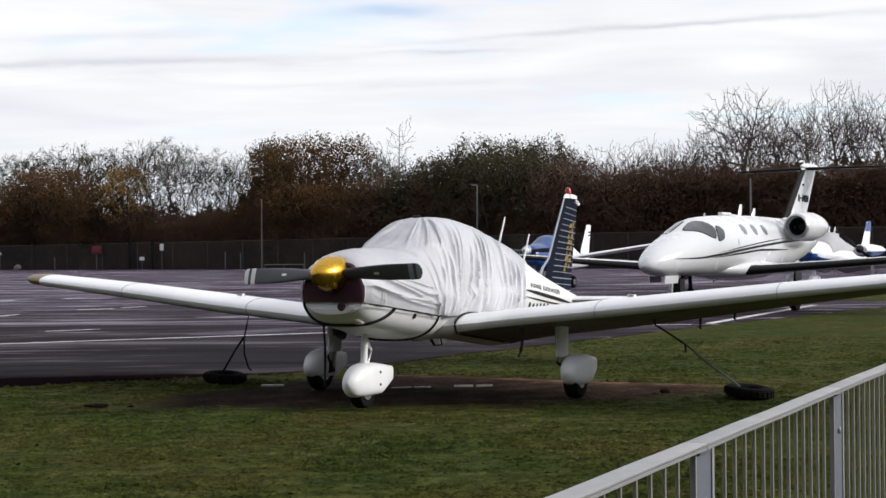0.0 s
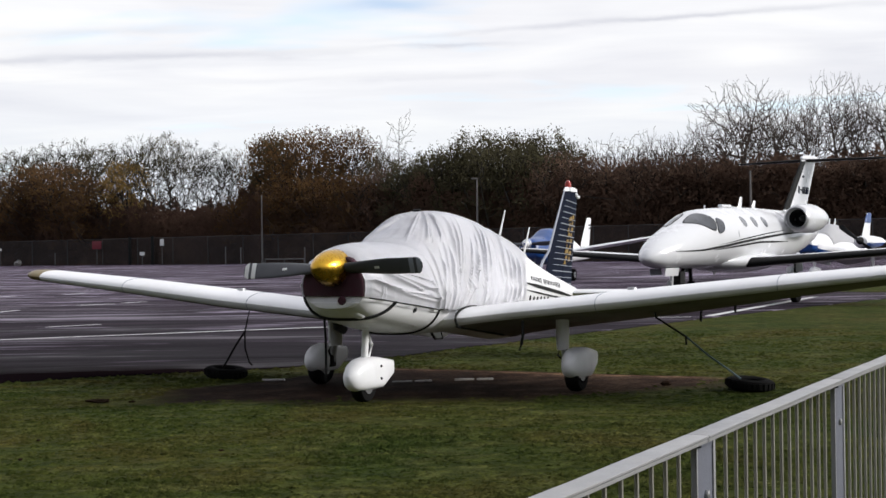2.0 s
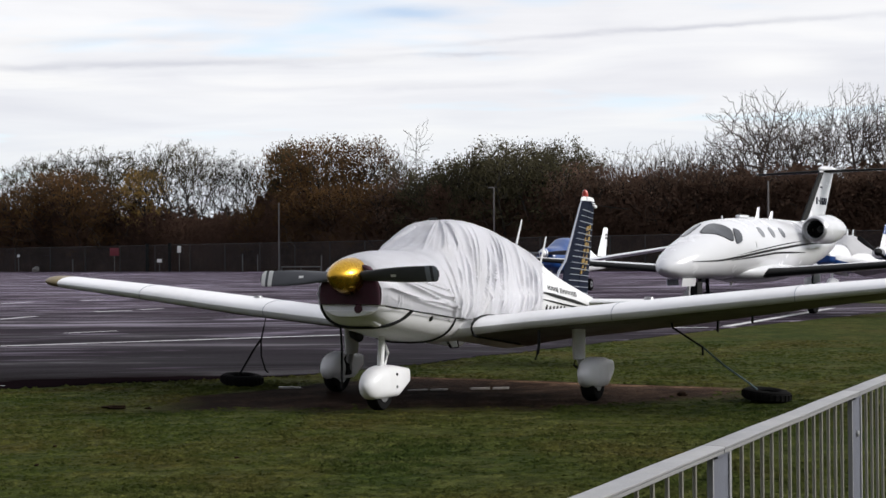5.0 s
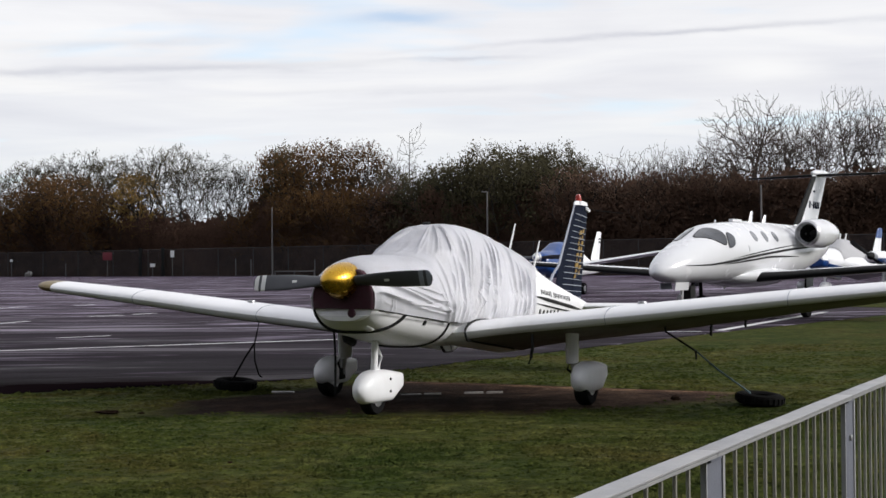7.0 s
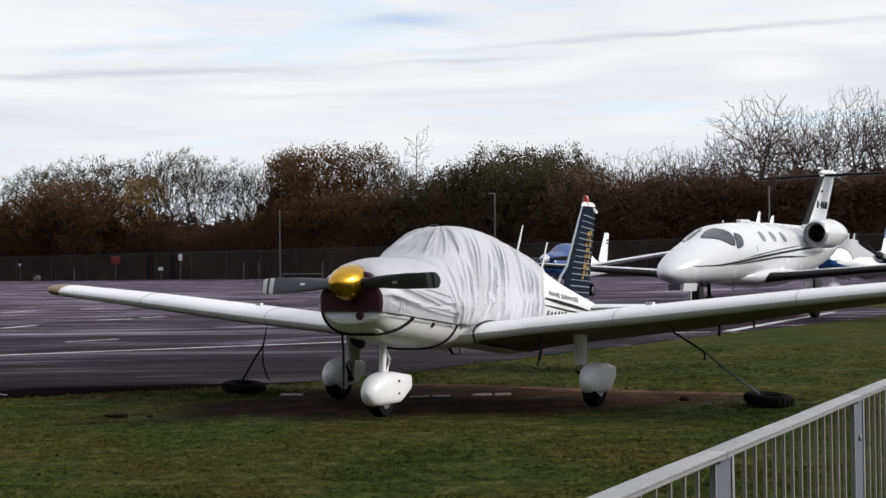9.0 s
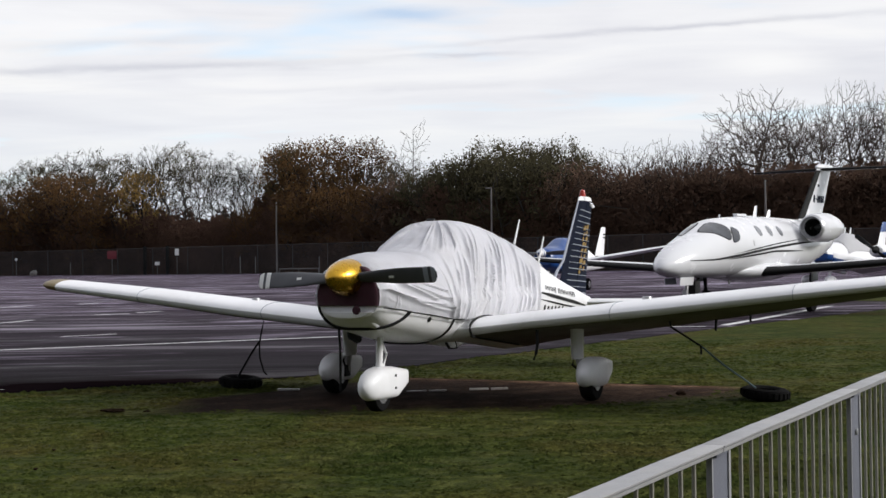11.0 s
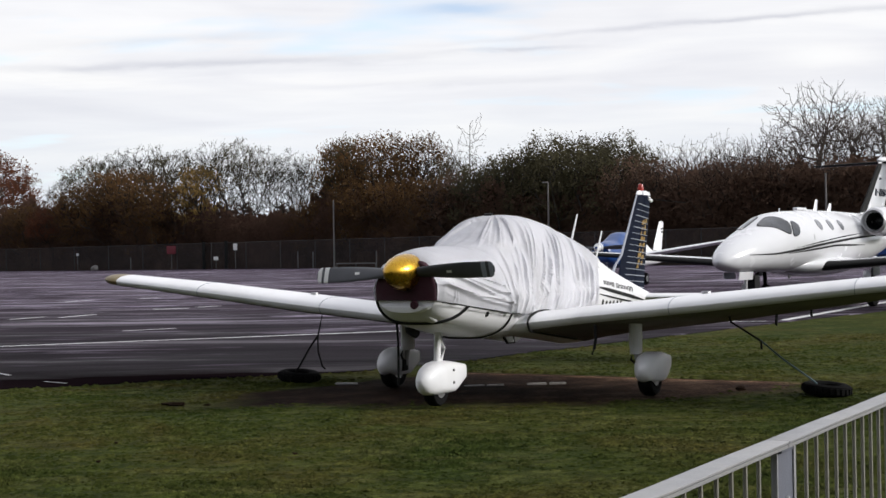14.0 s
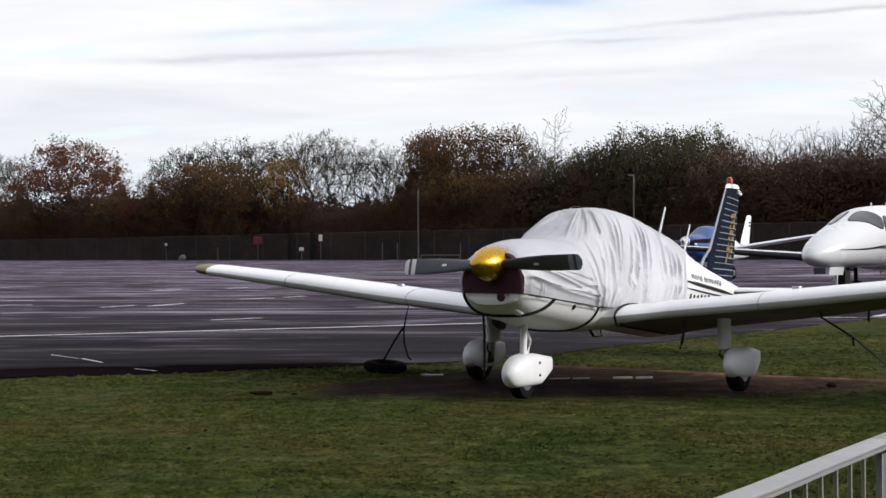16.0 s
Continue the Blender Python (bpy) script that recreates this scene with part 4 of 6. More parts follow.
def folded(along_, across, family):
    """Height of a family of folds; across runs over the folds, along_ 0 at the foot and 1 at the top."""
    total = np.zeros_like(across)
    for xt, xf, w, h, lo, hi, bend, lean, ph in family:
        t = np.clip(along_, 0, 1.2)
        path = xf + (xt - xf) * t ** bend + 0.010 * np.sin(5.0 * t + ph)
        d = across - path
        w2 = np.where(d > 0, w * lean, w / lean)
        fade = np.clip((along_ - lo) / 0.22, 0, 1) * np.clip((hi - along_) / 0.30, 0, 1)
        fade = fade * fade * (3 - 2 * fade)
        total += h * fade / (1 + (d / w2) ** 2) ** 1.6
    return total


def cover_mesh():
    nu, nv = 430, 170
    base = np.zeros((nu + 1, nv + 1, 3))
    rear = np.zeros((nu + 1, nv + 1))
    for i in range(nu + 1):
        for j in range(nv + 1):
            v = j / nv
            xr = 3.25 + 1.48 * (1 - abs(math.cos(math.pi * v)))
            x = -0.455 + (xr + 0.455) * i / nu
            th_p = H.theta(x, hem_z(x))
            base[i, j] = H.point(x, th_p + (180 - 2 * th_p) * v, 0.026)
            rear[i, j] = xr - x
    X, Y, Z = base[..., 0], base[..., 1], base[..., 2]
    hem = np.interp(X, [-0.44, -0.05, 0.69, 1.65, 3.15, 4.6], [1.046, 0.984, 0.888, 0.846, 0.832, 0.88])
    tops = np.interp(X, [-0.4, 0.55, 1.2, 1.7, 2.5, 3.2, 4.7], [1.46, 1.54, 1.79, 1.85, 1.77, 1.63, 1.27])
    s = (Z - hem) / np.maximum(0.12, tops - hem)
    fold = np.zeros_like(X)
    for side, seed in ((-1, 3), (1, 11)):
        m = np.clip(side * Y * 14 + 0.5, 0, 1)
        # long folds that fan up and aft over the flank from the gather at the strap
        fold += m * folded(s, X, fold_family(seed, 9, lambda q: 1.05 + 1.15 * q, lambda q: 0.78 + 0.50 * q, 0.018, 0.038, (-0.3, 1.05), (0.9, 1.3)))
        # hanging folds aft of them, leaning to the rear
        fold += m * folded(s, X, fold_family(seed + 1, 13, lambda q: 2.05 + 1.5 * q, lambda q: 1.40 + 1.75 * q, 0.019, 0.037, (-0.3, 1.05), (0.7, 1.2)))
        fold += m * folded(s, X, fold_family(seed + 2, 30, lambda q: 1.10 + 2.5 * q, lambda q: 0.82 + 2.4 * q, 0.008, 0.008, (-0.1, 1.0)))
        # short pleats over the gather
        fold += m * folded(s, X, fold_family(seed + 5, 7, lambda q: 0.42 + 0.75 * q, lambda q: 0.66 + 0.18 * q, 0.014, 0.030, (0.10, 0.85), (1.0, 1.4)))
        # slack swags that hang from the cowl's flank back to the gather
        back_ = np.clip((X + 0.36) / 1.12, 0, 1.0)
        swag = folded(back_, Z, fold_family(seed + 3, 6, lambda q: 0.90 + 0.22 * q, lambda q: 1.14 + 0.36 * q, 0.016, 0.024, (-0.3, 1.25), (0.6, 0.9)))
        swag += folded(back_, Z, fold_family(seed + 4, 9, lambda q: 0.88 + 0.24 * q, lambda q: 1.06 + 0.42 * q, 0.008, 0.007, (-0.2, 1.1), (0.6, 1.0)))
        fold += m * swag * np.clip((0.80 - X) / 0.14, 0, 1) * np.clip((1.40 - Z) / 0.08, 0, 1) * np.clip((Z - hem - 0.015) / 0.06, 0, 1)
        # crumpled hem edge at the cowl's front corner
        fold += m * folded(s, X, fold_family(seed + 6, 5, lambda q: -0.40 + 0.22 * q, lambda q: -0.42 + 0.30 * q, 0.012, 0.010, (-0.1, 0.5)))
    # creases that spread from the buckle down over the windscreen
    rad = np.hypot(1.42 - X, Y + 0.05)
    phi = np.arctan2(Y + 0.05, 1.42 - X)
    screen = np.clip((Z - 1.535) / 0.05, 0, 1) * np.clip((1.42 - X) / 0.12, 0, 1)
    fold += screen * np.clip(rad / 0.30, 0, 1) * folded(rad / 0.95, phi, fold_family(21, 13, lambda q: -1.15 + 1.9 * q, lambda q: -1.05 + 1.7 * q, 0.034, 0.024, (-0.1, 1.2)))
    fold += screen * folded(rad / 0.95, phi, fold_family(22, 16, lambda q: -0.9 + 1.7 * q, lambda q: -1.1 + 1.8 * q, 0.018, 0.006, (-0.1, 1.2)))
    # the screen's foot, where the cloth turns on to the cowl
    foot = 0.40 + 0.75 * np.clip(np.abs(Y) - 0.05, 0, 1) ** 1.3
    fold -= 0.030 * np.clip((Z - 1.40) / 0.1, 0, 1) * np.exp(-((X - foot) / 0.06) ** 2)
    fold *= np.clip(rear / 0.35, 0.12, 1) * np.clip((X + 0.44) / 0.10, 0.2, 1)
    # slack between the folds, and small dents
    noise.seed_set(7)
    rows = []
    for i in range(nu + 1):
        row = []
        for j in range(nv + 1):
            p = Vector(base[i, j])
            slack = noise.noise(Vector((p.x * 1.9 - p.z * 0.8, p.y * 1.9, p.z * 1.5)))
            crease = noise.noise(Vector((p.x * 4.5 + p.z * 2.0, p.y * 2.5, p.z * 2.6 + 30)))
            f = fold[i, j] + 0.008 * slack + 0.010 * (0.5 - abs(crease)) * min(1.0, rear[i, j] / 0.35) + 0.0016 * noise.noise(Vector((p.x * 12, p.y * 12, p.z * 6)))
            d = p - Vector((p.x, 0, H.at(p.x)[2]))
            d.x = 0
            d = d.normalized() if d.length > 1e-4 else Vector((0, 0, 1))
            q = p + d * max(-0.018, f - 0.006)
            if j in (0, nv):
                q.z += 0.010 * noise.noise(Vector((p.x * 6, 5.0, 2.0)))
            row.append(q)
        rows.append(row)
    bm = ring_loft(rows, closed=False, caps=False)
    bmesh.ops.solidify(bm, geom=bm.faces[:], thickness=-0.004)
    return bm


cover = thing("aircraft_cover", A_POSE, "wrinkled silver-white cloth cover draped over the aircraft's cabin and cowling", "cover")
part("cloth", cover_mesh(), CLOTH, cover)


def belly_strap(x0, lean, away, name="strap", width=0.016):
    """A webbing strap from hem to hem under the belly. lean, away: how far its two ends lie aft of its middle."""
    pts = []
    for k in range(41):
        x = x0 + (lean if k < 20 else away) * (1 - math.sin(math.pi * k / 40))
        top = H.theta(x, hem_z(x))
        pts.append(H.point(x, top - (180 + 2 * top) * k / 40, 0.010))
    part(name, tube(pts, width, 6), BLACK, cover, "black webbing strap")


belly_strap(-0.33, 0.29, -0.07)
belly_strap(0.70, 0.06, 0.06, width=0.010)
hem = [H.point(x, H.theta(x, hem_z(x)), 0.044) for x in [-0.42 + 3.7 * i / 50 for i in range(51)]]
part("hem_cord", tube(hem, 0.006, 5), BLACK, cover)
part("buckle", block((0.05, 0.09, 0.02), Matrix.Translation(H.point(1.44, 91, 0.035)) @ pose(0, 0, 0, 0, -20), 0.006), BLACK, cover)
part("hanging_strap", tube([(1.23, -1.23, 0.74), (1.225, -1.235, 0.60), (1.215, -1.22, 0.50), (1.205, -1.20, 0.44)], 0.015, 6), BLACK, cover)
part("hanging_strap", tube([(0.10, 0.41, 0.80), (0.14, 0.42, 0.60), (0.14, 0.42, 0.38), (0.15, 0.43, 0.19)], 0.012, 6), BLACK, cover)


def at_aircraft(x, y, z=0.0):
    return A_POSE @ Vector((x, y, z))


# ---- tie-downs ----
def tyre_weight(x, y, r, h, label):
    t = thing("tyre_weight", pose(x, y, 0, 4, 3, 20), label, "tyre", "tie-down tyres")
    prof = [(0.0, r * 0.62), (0.0, r * 0.86), (h * 0.12, r * 0.96), (h * 0.5, r), (h * 0.88, r * 0.96), (h, r * 0.84), (h * 0.97, r * 0.62), (h * 0.8, r * 0.52), (h * 0.2, r * 0.52)]
    bm = revolve(prof + [prof[0]], "z", 44)
    bmesh.ops.remove_doubles(bm, verts=bm.verts, dist=0.0005)
    part("casing", bm, TYRE, t)
    for k in range(26):
        a = 2 * math.pi * k / 26
        part("tread_block", block((0.022, 0.035, h * 0.5), Matrix.Translation((math.cos(a) * r * 1.0, math.sin(a) * r * 1.0, h * 0.5)) @ pose(0, 0, 0, 8, 0, math.degrees(a)), 0.0), TYRE, t, smooth=False)
    part("fill", revolve([(h * 0.55, 0.001), (h * 0.6, r * 0.3), (h * 0.5, r * 0.56)], "z", 24), BLACK, t)
    return t


tyre_weight(3.20, 14.08, 0.24, 0.11, "old black tyre lying on grass as a tie-down weight")
tyre_weight(-2.47, 16.35, 0.245, 0.12, "old black tyre half sunk in grass as a tie-down weight")


def strap_thing(paths, label, mats):
    t = thing("tie_down_strap", Matrix(), label, "strap", "tie-down straps")
    for (pts, r), mt in zip(paths, mats):
        part("strap", tube(pts, r, 6), mt, t)
    return t


strap_thing([([at_aircraft(1.8, 2.33, 0.83), Vector((-2.15, 15.93, 0.68)), Vector((-2.19, 16.0, 0.53))], 0.010), ([Vector((-2.19, 16.0, 0.55)), Vector((-2.30, 16.06, 0.40)), Vector((-2.477, 16.2, 0.12))], 0.012), ([Vector((-2.19, 16.0, 0.53)), Vector((-2.185, 15.98, 0.36)), Vector((-2.134, 15.95, 0.2)), Vector((-2.10, 15.94, 0.17))], 0.010)],
            "black webbing tie-down strap knotted below the wing", (BLACK, BLACK, BLACK))
strap_thing([([at_aircraft(2.0, -2.38, 0.80), at_aircraft(1.9, -2.42, 0.745), Vector((2.457, 13.5, 0.578))], 0.010), ([Vector((2.45, 13.5, 0.585)), Vector((2.70, 13.68, 0.385)), Vector((2.968, 13.85, 0.201)), Vector((3.08, 13.95, 0.12))], 0.009), ([Vector((2.452, 13.49, 0.585)), Vector((2.456, 13.49, 0.50))], 0.010)],
            "faded blue and black webbing tie-down strap", (BLACK, STRAPBLUE, BLACK))


# ---- the business jet ----
J_POSE = pose(4.58, 30.8, 0, 0, 0, 55.9)
JET_HULL = Hull([
    (0.248, 0.015, 1.187, 1.202, 1.217), (0.307, 0.116, 1.125, 1.211, 1.307), (0.455, 0.227, 1.064, 1.233, 1.424), (0.720, 0.346, 0.993, 1.272, 1.568), (1.075, 0.451, 0.963, 1.325, 1.709), (1.488, 0.534, 0.955, 1.386, 1.852), (1.960, 0.596, 0.946, 1.456, 1.999), (2.551, 0.655, 0.935, 1.544, 2.200),
    (3.2, 0.755, 0.922, 1.640, 2.347), (4.6, 0.80, 0.92, 1.66, 2.42), (6.5, 0.80, 0.92, 1.66, 2.45), (8.0, 0.76, 1.0, 1.70, 2.43), (9.5, 0.62, 1.22, 1.76, 2.40), (11.0, 0.36, 1.55, 1.86, 2.28), (12.0, 0.10, 1.85, 1.98, 2.1)], 2.1, 2.3)
JWING = [(0.55, 4.45, 2.35, 1.02, 0.13), (1.2, 4.75, 1.95, 1.06, 0.13), (3.5, 5.05, 1.55, 1.22, 0.13), (6.35, 5.42, 1.05, 1.42, 0.12), (6.55, 5.55, 0.75, 1.44, 0.09), (6.6, 5.7, 0.45, 1.445, 0.06)]
JTAIL = [(0.0, 10.95, 0.95, 3.90, 0.09), (1.2, 11.18, 0.78, 3.90, 0.09), (2.1, 11.36, 0.60, 3.90, 0.09), (2.22, 11.5, 0.36, 3.90, 0.06)]


def jet_aircraft(m):
    jt = thing("business_jet", m, "white twin-engined business jet with dark swoosh stripes, standing on tarmac", "jet")
    J = JET_HULL
    xs = [0.248, 0.262, 0.285, 0.32, 0.37] + [0.44 + (12.0 - 0.44) * (i / 76) for i in range(77)]
    part("fuselage", ring_loft([[J.point(x, 360 * k / 56) for k in range(56)] for x in xs]), JETWHITE, jt)

    def side_pane(pts, power, name, starboard=False):
        cs = [(x, J.theta(x, z)) for x, z in pts]
        return part(name, J.patch(cs, power, 0.008, starboard), CABINPANE, jt, "grey oval cabin window")

    for stb in (False, True):
        for corners, nm in (([(1.68 if stb else 1.96, 80 if stb else 77), (2.80, 15), (2.98, 44), (2.74, 84)], "windscreen_pane"), ([(2.86, 11), (3.20, 13), (3.33, 35), (3.06, 47)], "cockpit_side_window")):
            pane = part(nm, J.patch(corners, 4.2 if nm[0] == "w" else 3.0, 0.012, stb, rings=6, seg=36), JETGLASS, jt, "dark tinted cockpit glazing")
            mx, mt = sum(c[0] for c in corners) / 4, sum(c[1] for c in corners) / 4
            part("pane_frame", J.patch([(mx + (c[0] - mx) * 1.07, mt + (c[1] - mt) * 1.07) for c in corners], 4.2 if nm[0] == "w" else 3.0, 0.006, stb, rings=3, seg=36), BLACK, pane)
        for x in (4.49, 5.19, 5.89):
            side_pane([(x - 0.10, 1.92), (x + 0.17, 1.93), (x + 0.11, 2.19), (x - 0.15, 2.18)], 2.0, "cabin_window", stb)
    part("door_handle", J.patch([(3.95, J.theta(3.95, 1.68)), (4.0, J.theta(4.0, 1.68)), (4.0, J.theta(4.0, 1.82)), (3.95, J.theta(3.95, 1.82))], 5, 0.006, rings=2, seg=12), STEEL, jt)
    for pts, half in (([(1.0, 1.352), (2.0, 1.366), (2.93, 1.435), (4.13, 1.549), (5.63, 1.662), (7.3, 1.76), (8.6, 1.80)], 0.030), ([(2.9, 1.485), (4.2, 1.622), (5.6, 1.745), (7.2, 1.858)], 0.014), ([(2.7, 1.370), (4.15, 1.470), (5.64, 1.550), (7.4, 1.553)], 0.024)):
        line_on_hull(J, pts, half, jt, BLACK, "swoosh_stripe", 30)
    # belly fairing under the wing
    rows = []
    for i in range(17):
        t = i / 16
        x = 3.3 + 4.6 * t
        k = math.sin(math.pi * min(1, max(0.0, t))) ** 0.5
        rows.append([(x, 0.15 * math.cos(a) + 0.72 * k * math.cos(a), 1.08 + (0.05 + 0.26 * k) * math.sin(a)) for a in [2 * math.pi * j / 28 for j in range(28)]])
    part("belly_fairing", ring_loft(rows), JETWHITE, jt)
    for side in (-1, 1):
        w = part("wing", wing_mesh(JWING, side, 1.5), JETWHITE, jt)
        part("deice_boot", nose_strip(JWING[:5], side, 1.5, cut=0.13), BLACK, w, "black de-icing boot")
        s = part("tailplane", wing_mesh(JTAIL, side, 0, camber=0.0), JETWHITE, jt)
        part("deice_boot", nose_strip(JTAIL, side, 0, camber=0.0, cut=0.30), BLACK, s)
        cy = side * 1.06
        nac = part("engine_nacelle", revolve([(7.38, 0.235), (7.27, 0.255), (7.22, 0.285), (7.26, 0.325), (7.45, 0.365), (7.9, 0.39), (8.35, 0.385), (8.85, 0.31), (9.25, 0.21), (9.25, 0.16), (8.9, 0.15)], "x", 40, (0, cy, 2.16)), JETWHITE, jt)
        part("intake_lip", revolve([(7.31, 0.243), (7.25, 0.262), (7.215, 0.287), (7.25, 0.326), (7.30, 0.337)], "x", 40, (-0.004, cy, 2.16)), STEEL, nac, "polished intake lip")
        part("intake_duct", revolve([(7.36, 0.238), (7.6, 0.23), (7.8, 0.22), (7.8, 0.001)], "x", 32, (0, cy, 2.16)), BLACK, nac)
        part("fan_cone", revolve([(7.52, 0.001), (7.6, 0.045), (7.78, 0.09)], "x", 20, (0, cy, 2.16)), STEEL, nac)
        part("pylon", wing_mesh([(0.45, 7.75, 1.6, 2.12, 0.1), (0.85, 7.75, 1.5, 2.14, 0.1)], side, 0), JETWHITE, jt)
        # main gear
        leg = part("main_gear_leg", tube([(6.1, side * 1.45, 1.1), (6.1, side * 1.42, 0.3)], 0.05, 10), BLACK, jt)
        part("tyre", torus_tyre(0.28, 0.17, "y", (6.1, side * 1.42, 0.275)), TYRE, leg)
        part("gear_door", block((0.5, 0.02, 0.30), pose(6.1, side * 1.52, 0.93), 0.008), GREYEDGE, leg)
    fin = part("fin", fin_mesh([(2.3, 9.1, 2.05), (2.6, 9.42, 1.75), (3.90, 10.82, 1.17)], 0.11), JETWHITE, jt)
    part("deice_boot", fin_mesh([(2.45, 9.24, 1.9), (2.6, 9.41, 1.76), (3.86, 10.77, 1.18)], 0.11, back=0.16, grow=0.006), BLACK, fin, "black fin de-icing boot")
    part("tail_bullet", ring_loft([[(10.8 + 1.65 * t, 0.14 * k * math.cos(a), 3.96 + 0.11 * k * math.sin(a)) for a in [2 * math.pi * j / 20 for j in range(20)]] for t, k in ((0, 0.1), (0.06, 0.6), (0.2, 0.95), (0.5, 1.0), (0.8, 0.7), (1.0, 0.15))]), JETWHITE, fin)
    def fin_flank(x, z):
        f = (z - 2.6) / 1.30
        u = (x - (9.42 + 1.40 * f)) / (1.75 - 0.58 * f)
        return -0.66 * (0.2969 * math.sqrt(u) - 0.126 * u - 0.3516 * u * u + 0.2843 * u ** 3 - 0.1036 * u ** 4) - 0.004

    for i in range(6):
        x, z = 10.34 + 0.175 * i, 3.03
        size = (0.09, 0.012, 0.035) if i == 1 else (0.10, 0.012, 0.20)
        part("registration_bar", block(size, pose(x, fin_flank(x, z), z, 0, 14), 0), NAVY, fin, smooth=False)
    part("small_mark", block((0.13, 0.012, 0.06), pose(10.72, fin_flank(10.72, 3.42), 3.42), 0), NAVY, fin, smooth=False)
    for x, h in ((6.0, 0.30), (6.95, 0.22)):
        part("blade_aerial", wing_blade(x, h), JETWHITE, jt)
    part("roof_aerial", block((0.6, 0.12, 0.07), pose(5.0, 0, 2.47), 0.02), JETWHITE, jt)
    part("small_aerial", tube([(3.7, 0, 2.38), (3.72, 0, 2.46)], 0.02, 8), JETWHITE, jt)
    # nose gear with its door
    leg = part("nose_gear_leg", tube([(1.75, 0, 1.0), (1.68, 0, 0.22)], 0.045, 10), STEEL, jt)
    part("tyre", torus_tyre(0.21, 0.14, "y", (1.68, 0, 0.205)), TYRE, leg)
    part("gear_door", block((0.74, 0.018, 0.19), pose(1.30, -0.2, 0.88, 8), 0.008), JETWHITE, leg)
    part("gear_door", block((0.60, 0.018, 0.15), pose(1.30, 0.2, 0.88, -8), 0.008), GREYEDGE, leg)
    part("drag_strut", tube([(2.45, 0, 0.98), (1.72, 0, 0.40)], 0.04, 8), BLACK, leg)
    part("torque_link", block((0.30, 0.28, 0.52), pose(2.02, -0.02, 0.62), 0.03), BLACK, leg)
    part("taxi_lamp", revolve([(0.0, 0.001), (0.0, 0.06), (0.06, 0.05)], "x", 14, (1.6, 0, 0.62)), STEEL, leg)
    part("blade_aerial", block((0.22, 0.02, 0.16), pose(4.3, 0, 0.86, 0, -20), 0.006), JETWHITE, jt)
    return jt


def wing_blade(x, h):
    return ring_loft([[(x + 0.10 * t + (0.13 - 0.06 * t) * (math.cos(a)), 0.018 * math.sin(a), 2.43 + h * t) for a in [2 * math.pi * j / 12 for j in range(12)]] for t in (0, 0.4, 0.75, 1.0)])


jet_aircraft(J_POSE)

# ---- aircraft farther back on the tarmac ----
blue_one = light_aircraft(pose(4.35, 60.6, 0, 0, 0, 66) @ Matrix.Diagonal((1.28, 1.28, 1.28, 1)), "small low-wing aircraft with a blue nose and white tail, on tarmac", BLUE, BLUE, WHITE, WHITE, group="aircraft on the far tarmac")
for o in list(blue_one.children):
    if o.name.startswith("wing"):
        side = 1 if max(v.co.y for v in o.data.vertices) > 0.5 else -1
        for q in list(o.children_recursive) + [o]:
            bpy.data.objects.remove(q)
        part("wing", wing_mesh([(y, x0, ch, z0 + 0.20 + 0.045 * y, 0.075) for y, x0, ch, z0, tk in WING + TIP[3:5]], side, 0.5), WHITE, blue_one)
        continue
    if o.name.startswith("main_gear"):
        o.matrix_basis = pose(0, 0.75 if min(v.co.y for v in o.data.vertices) < 0 else -0.75, 0)
    if o.name.startswith(("main_gear", "nose_gear")):
        for q in list(o.children):
            if q.name.startswith(("wheel_fairing", "fairing_bolt")):
                bpy.data.objects.remove(q)
    if o.name.startswith("propeller"):
        part("spinner_cap", revolve([(-0.29, 0.002), (-0.27, 0.06), (-0.18, 0.12), (-0.05, 0.17)], "x", 20), SIGNWHITE, o)
for z0, u in ((2.02, 0.45), (1.90, 0.5)):
    part("letter_bar", block((0.12, 0.16, 0.05), pose(6.35, 0, z0), 0.004), BLACK, blue_one)
for k in range(5):
    part("letter_bar", block((0.06, 0.34, 0.07), pose(5.35 + 0.09 * k, 0, 1.16), 0.004), BLACK, blue_one)

twin = light_aircraft(pose(15.75, 57.4, 0, 0, 0, 56) @ Matrix.Diagonal((1.25, 1.25, 1.25, 1)), "white and blue light twin-engined aircraft on tarmac", WHITE, WHITE, WHITE, WHITE, group="aircraft on the far tarmac")
for o in list(twin.children):
    if o.name.startswith("propeller"):
        for q in list(o.children_recursive) + [o]:
            bpy.data.objects.remove(q)
part("nose_cone", ring_loft([[Vector((x, p.y * k, 1.25 + (p.z - 1.25) * k)) for p in [PA_HULL.point(-0.43, th, 0.0) for th in range(0, 360, 12)]] for x, k in ((-0.42, 1.0), (-0.58, 0.98), (-0.70, 0.92), (-0.77, 0.80), (-0.80, 0.5), (-0.81, 0.1))]), WHITE, twin)
part("blue_chin", ring_loft([[Vector((x, p.y * k, 1.25 + (p.z - 1.25) * k)) for p in [PA_HULL.point(-0.43, th, 0.014) for th in range(-180, 1, 10)]] for x, k in ((-0.42, 1.0), (-0.59, 0.98), (-0.715, 0.92), (-0.785, 0.80), (-0.815, 0.5), (-0.825, 0.1))], closed=False, caps=False), BLUE, twin)
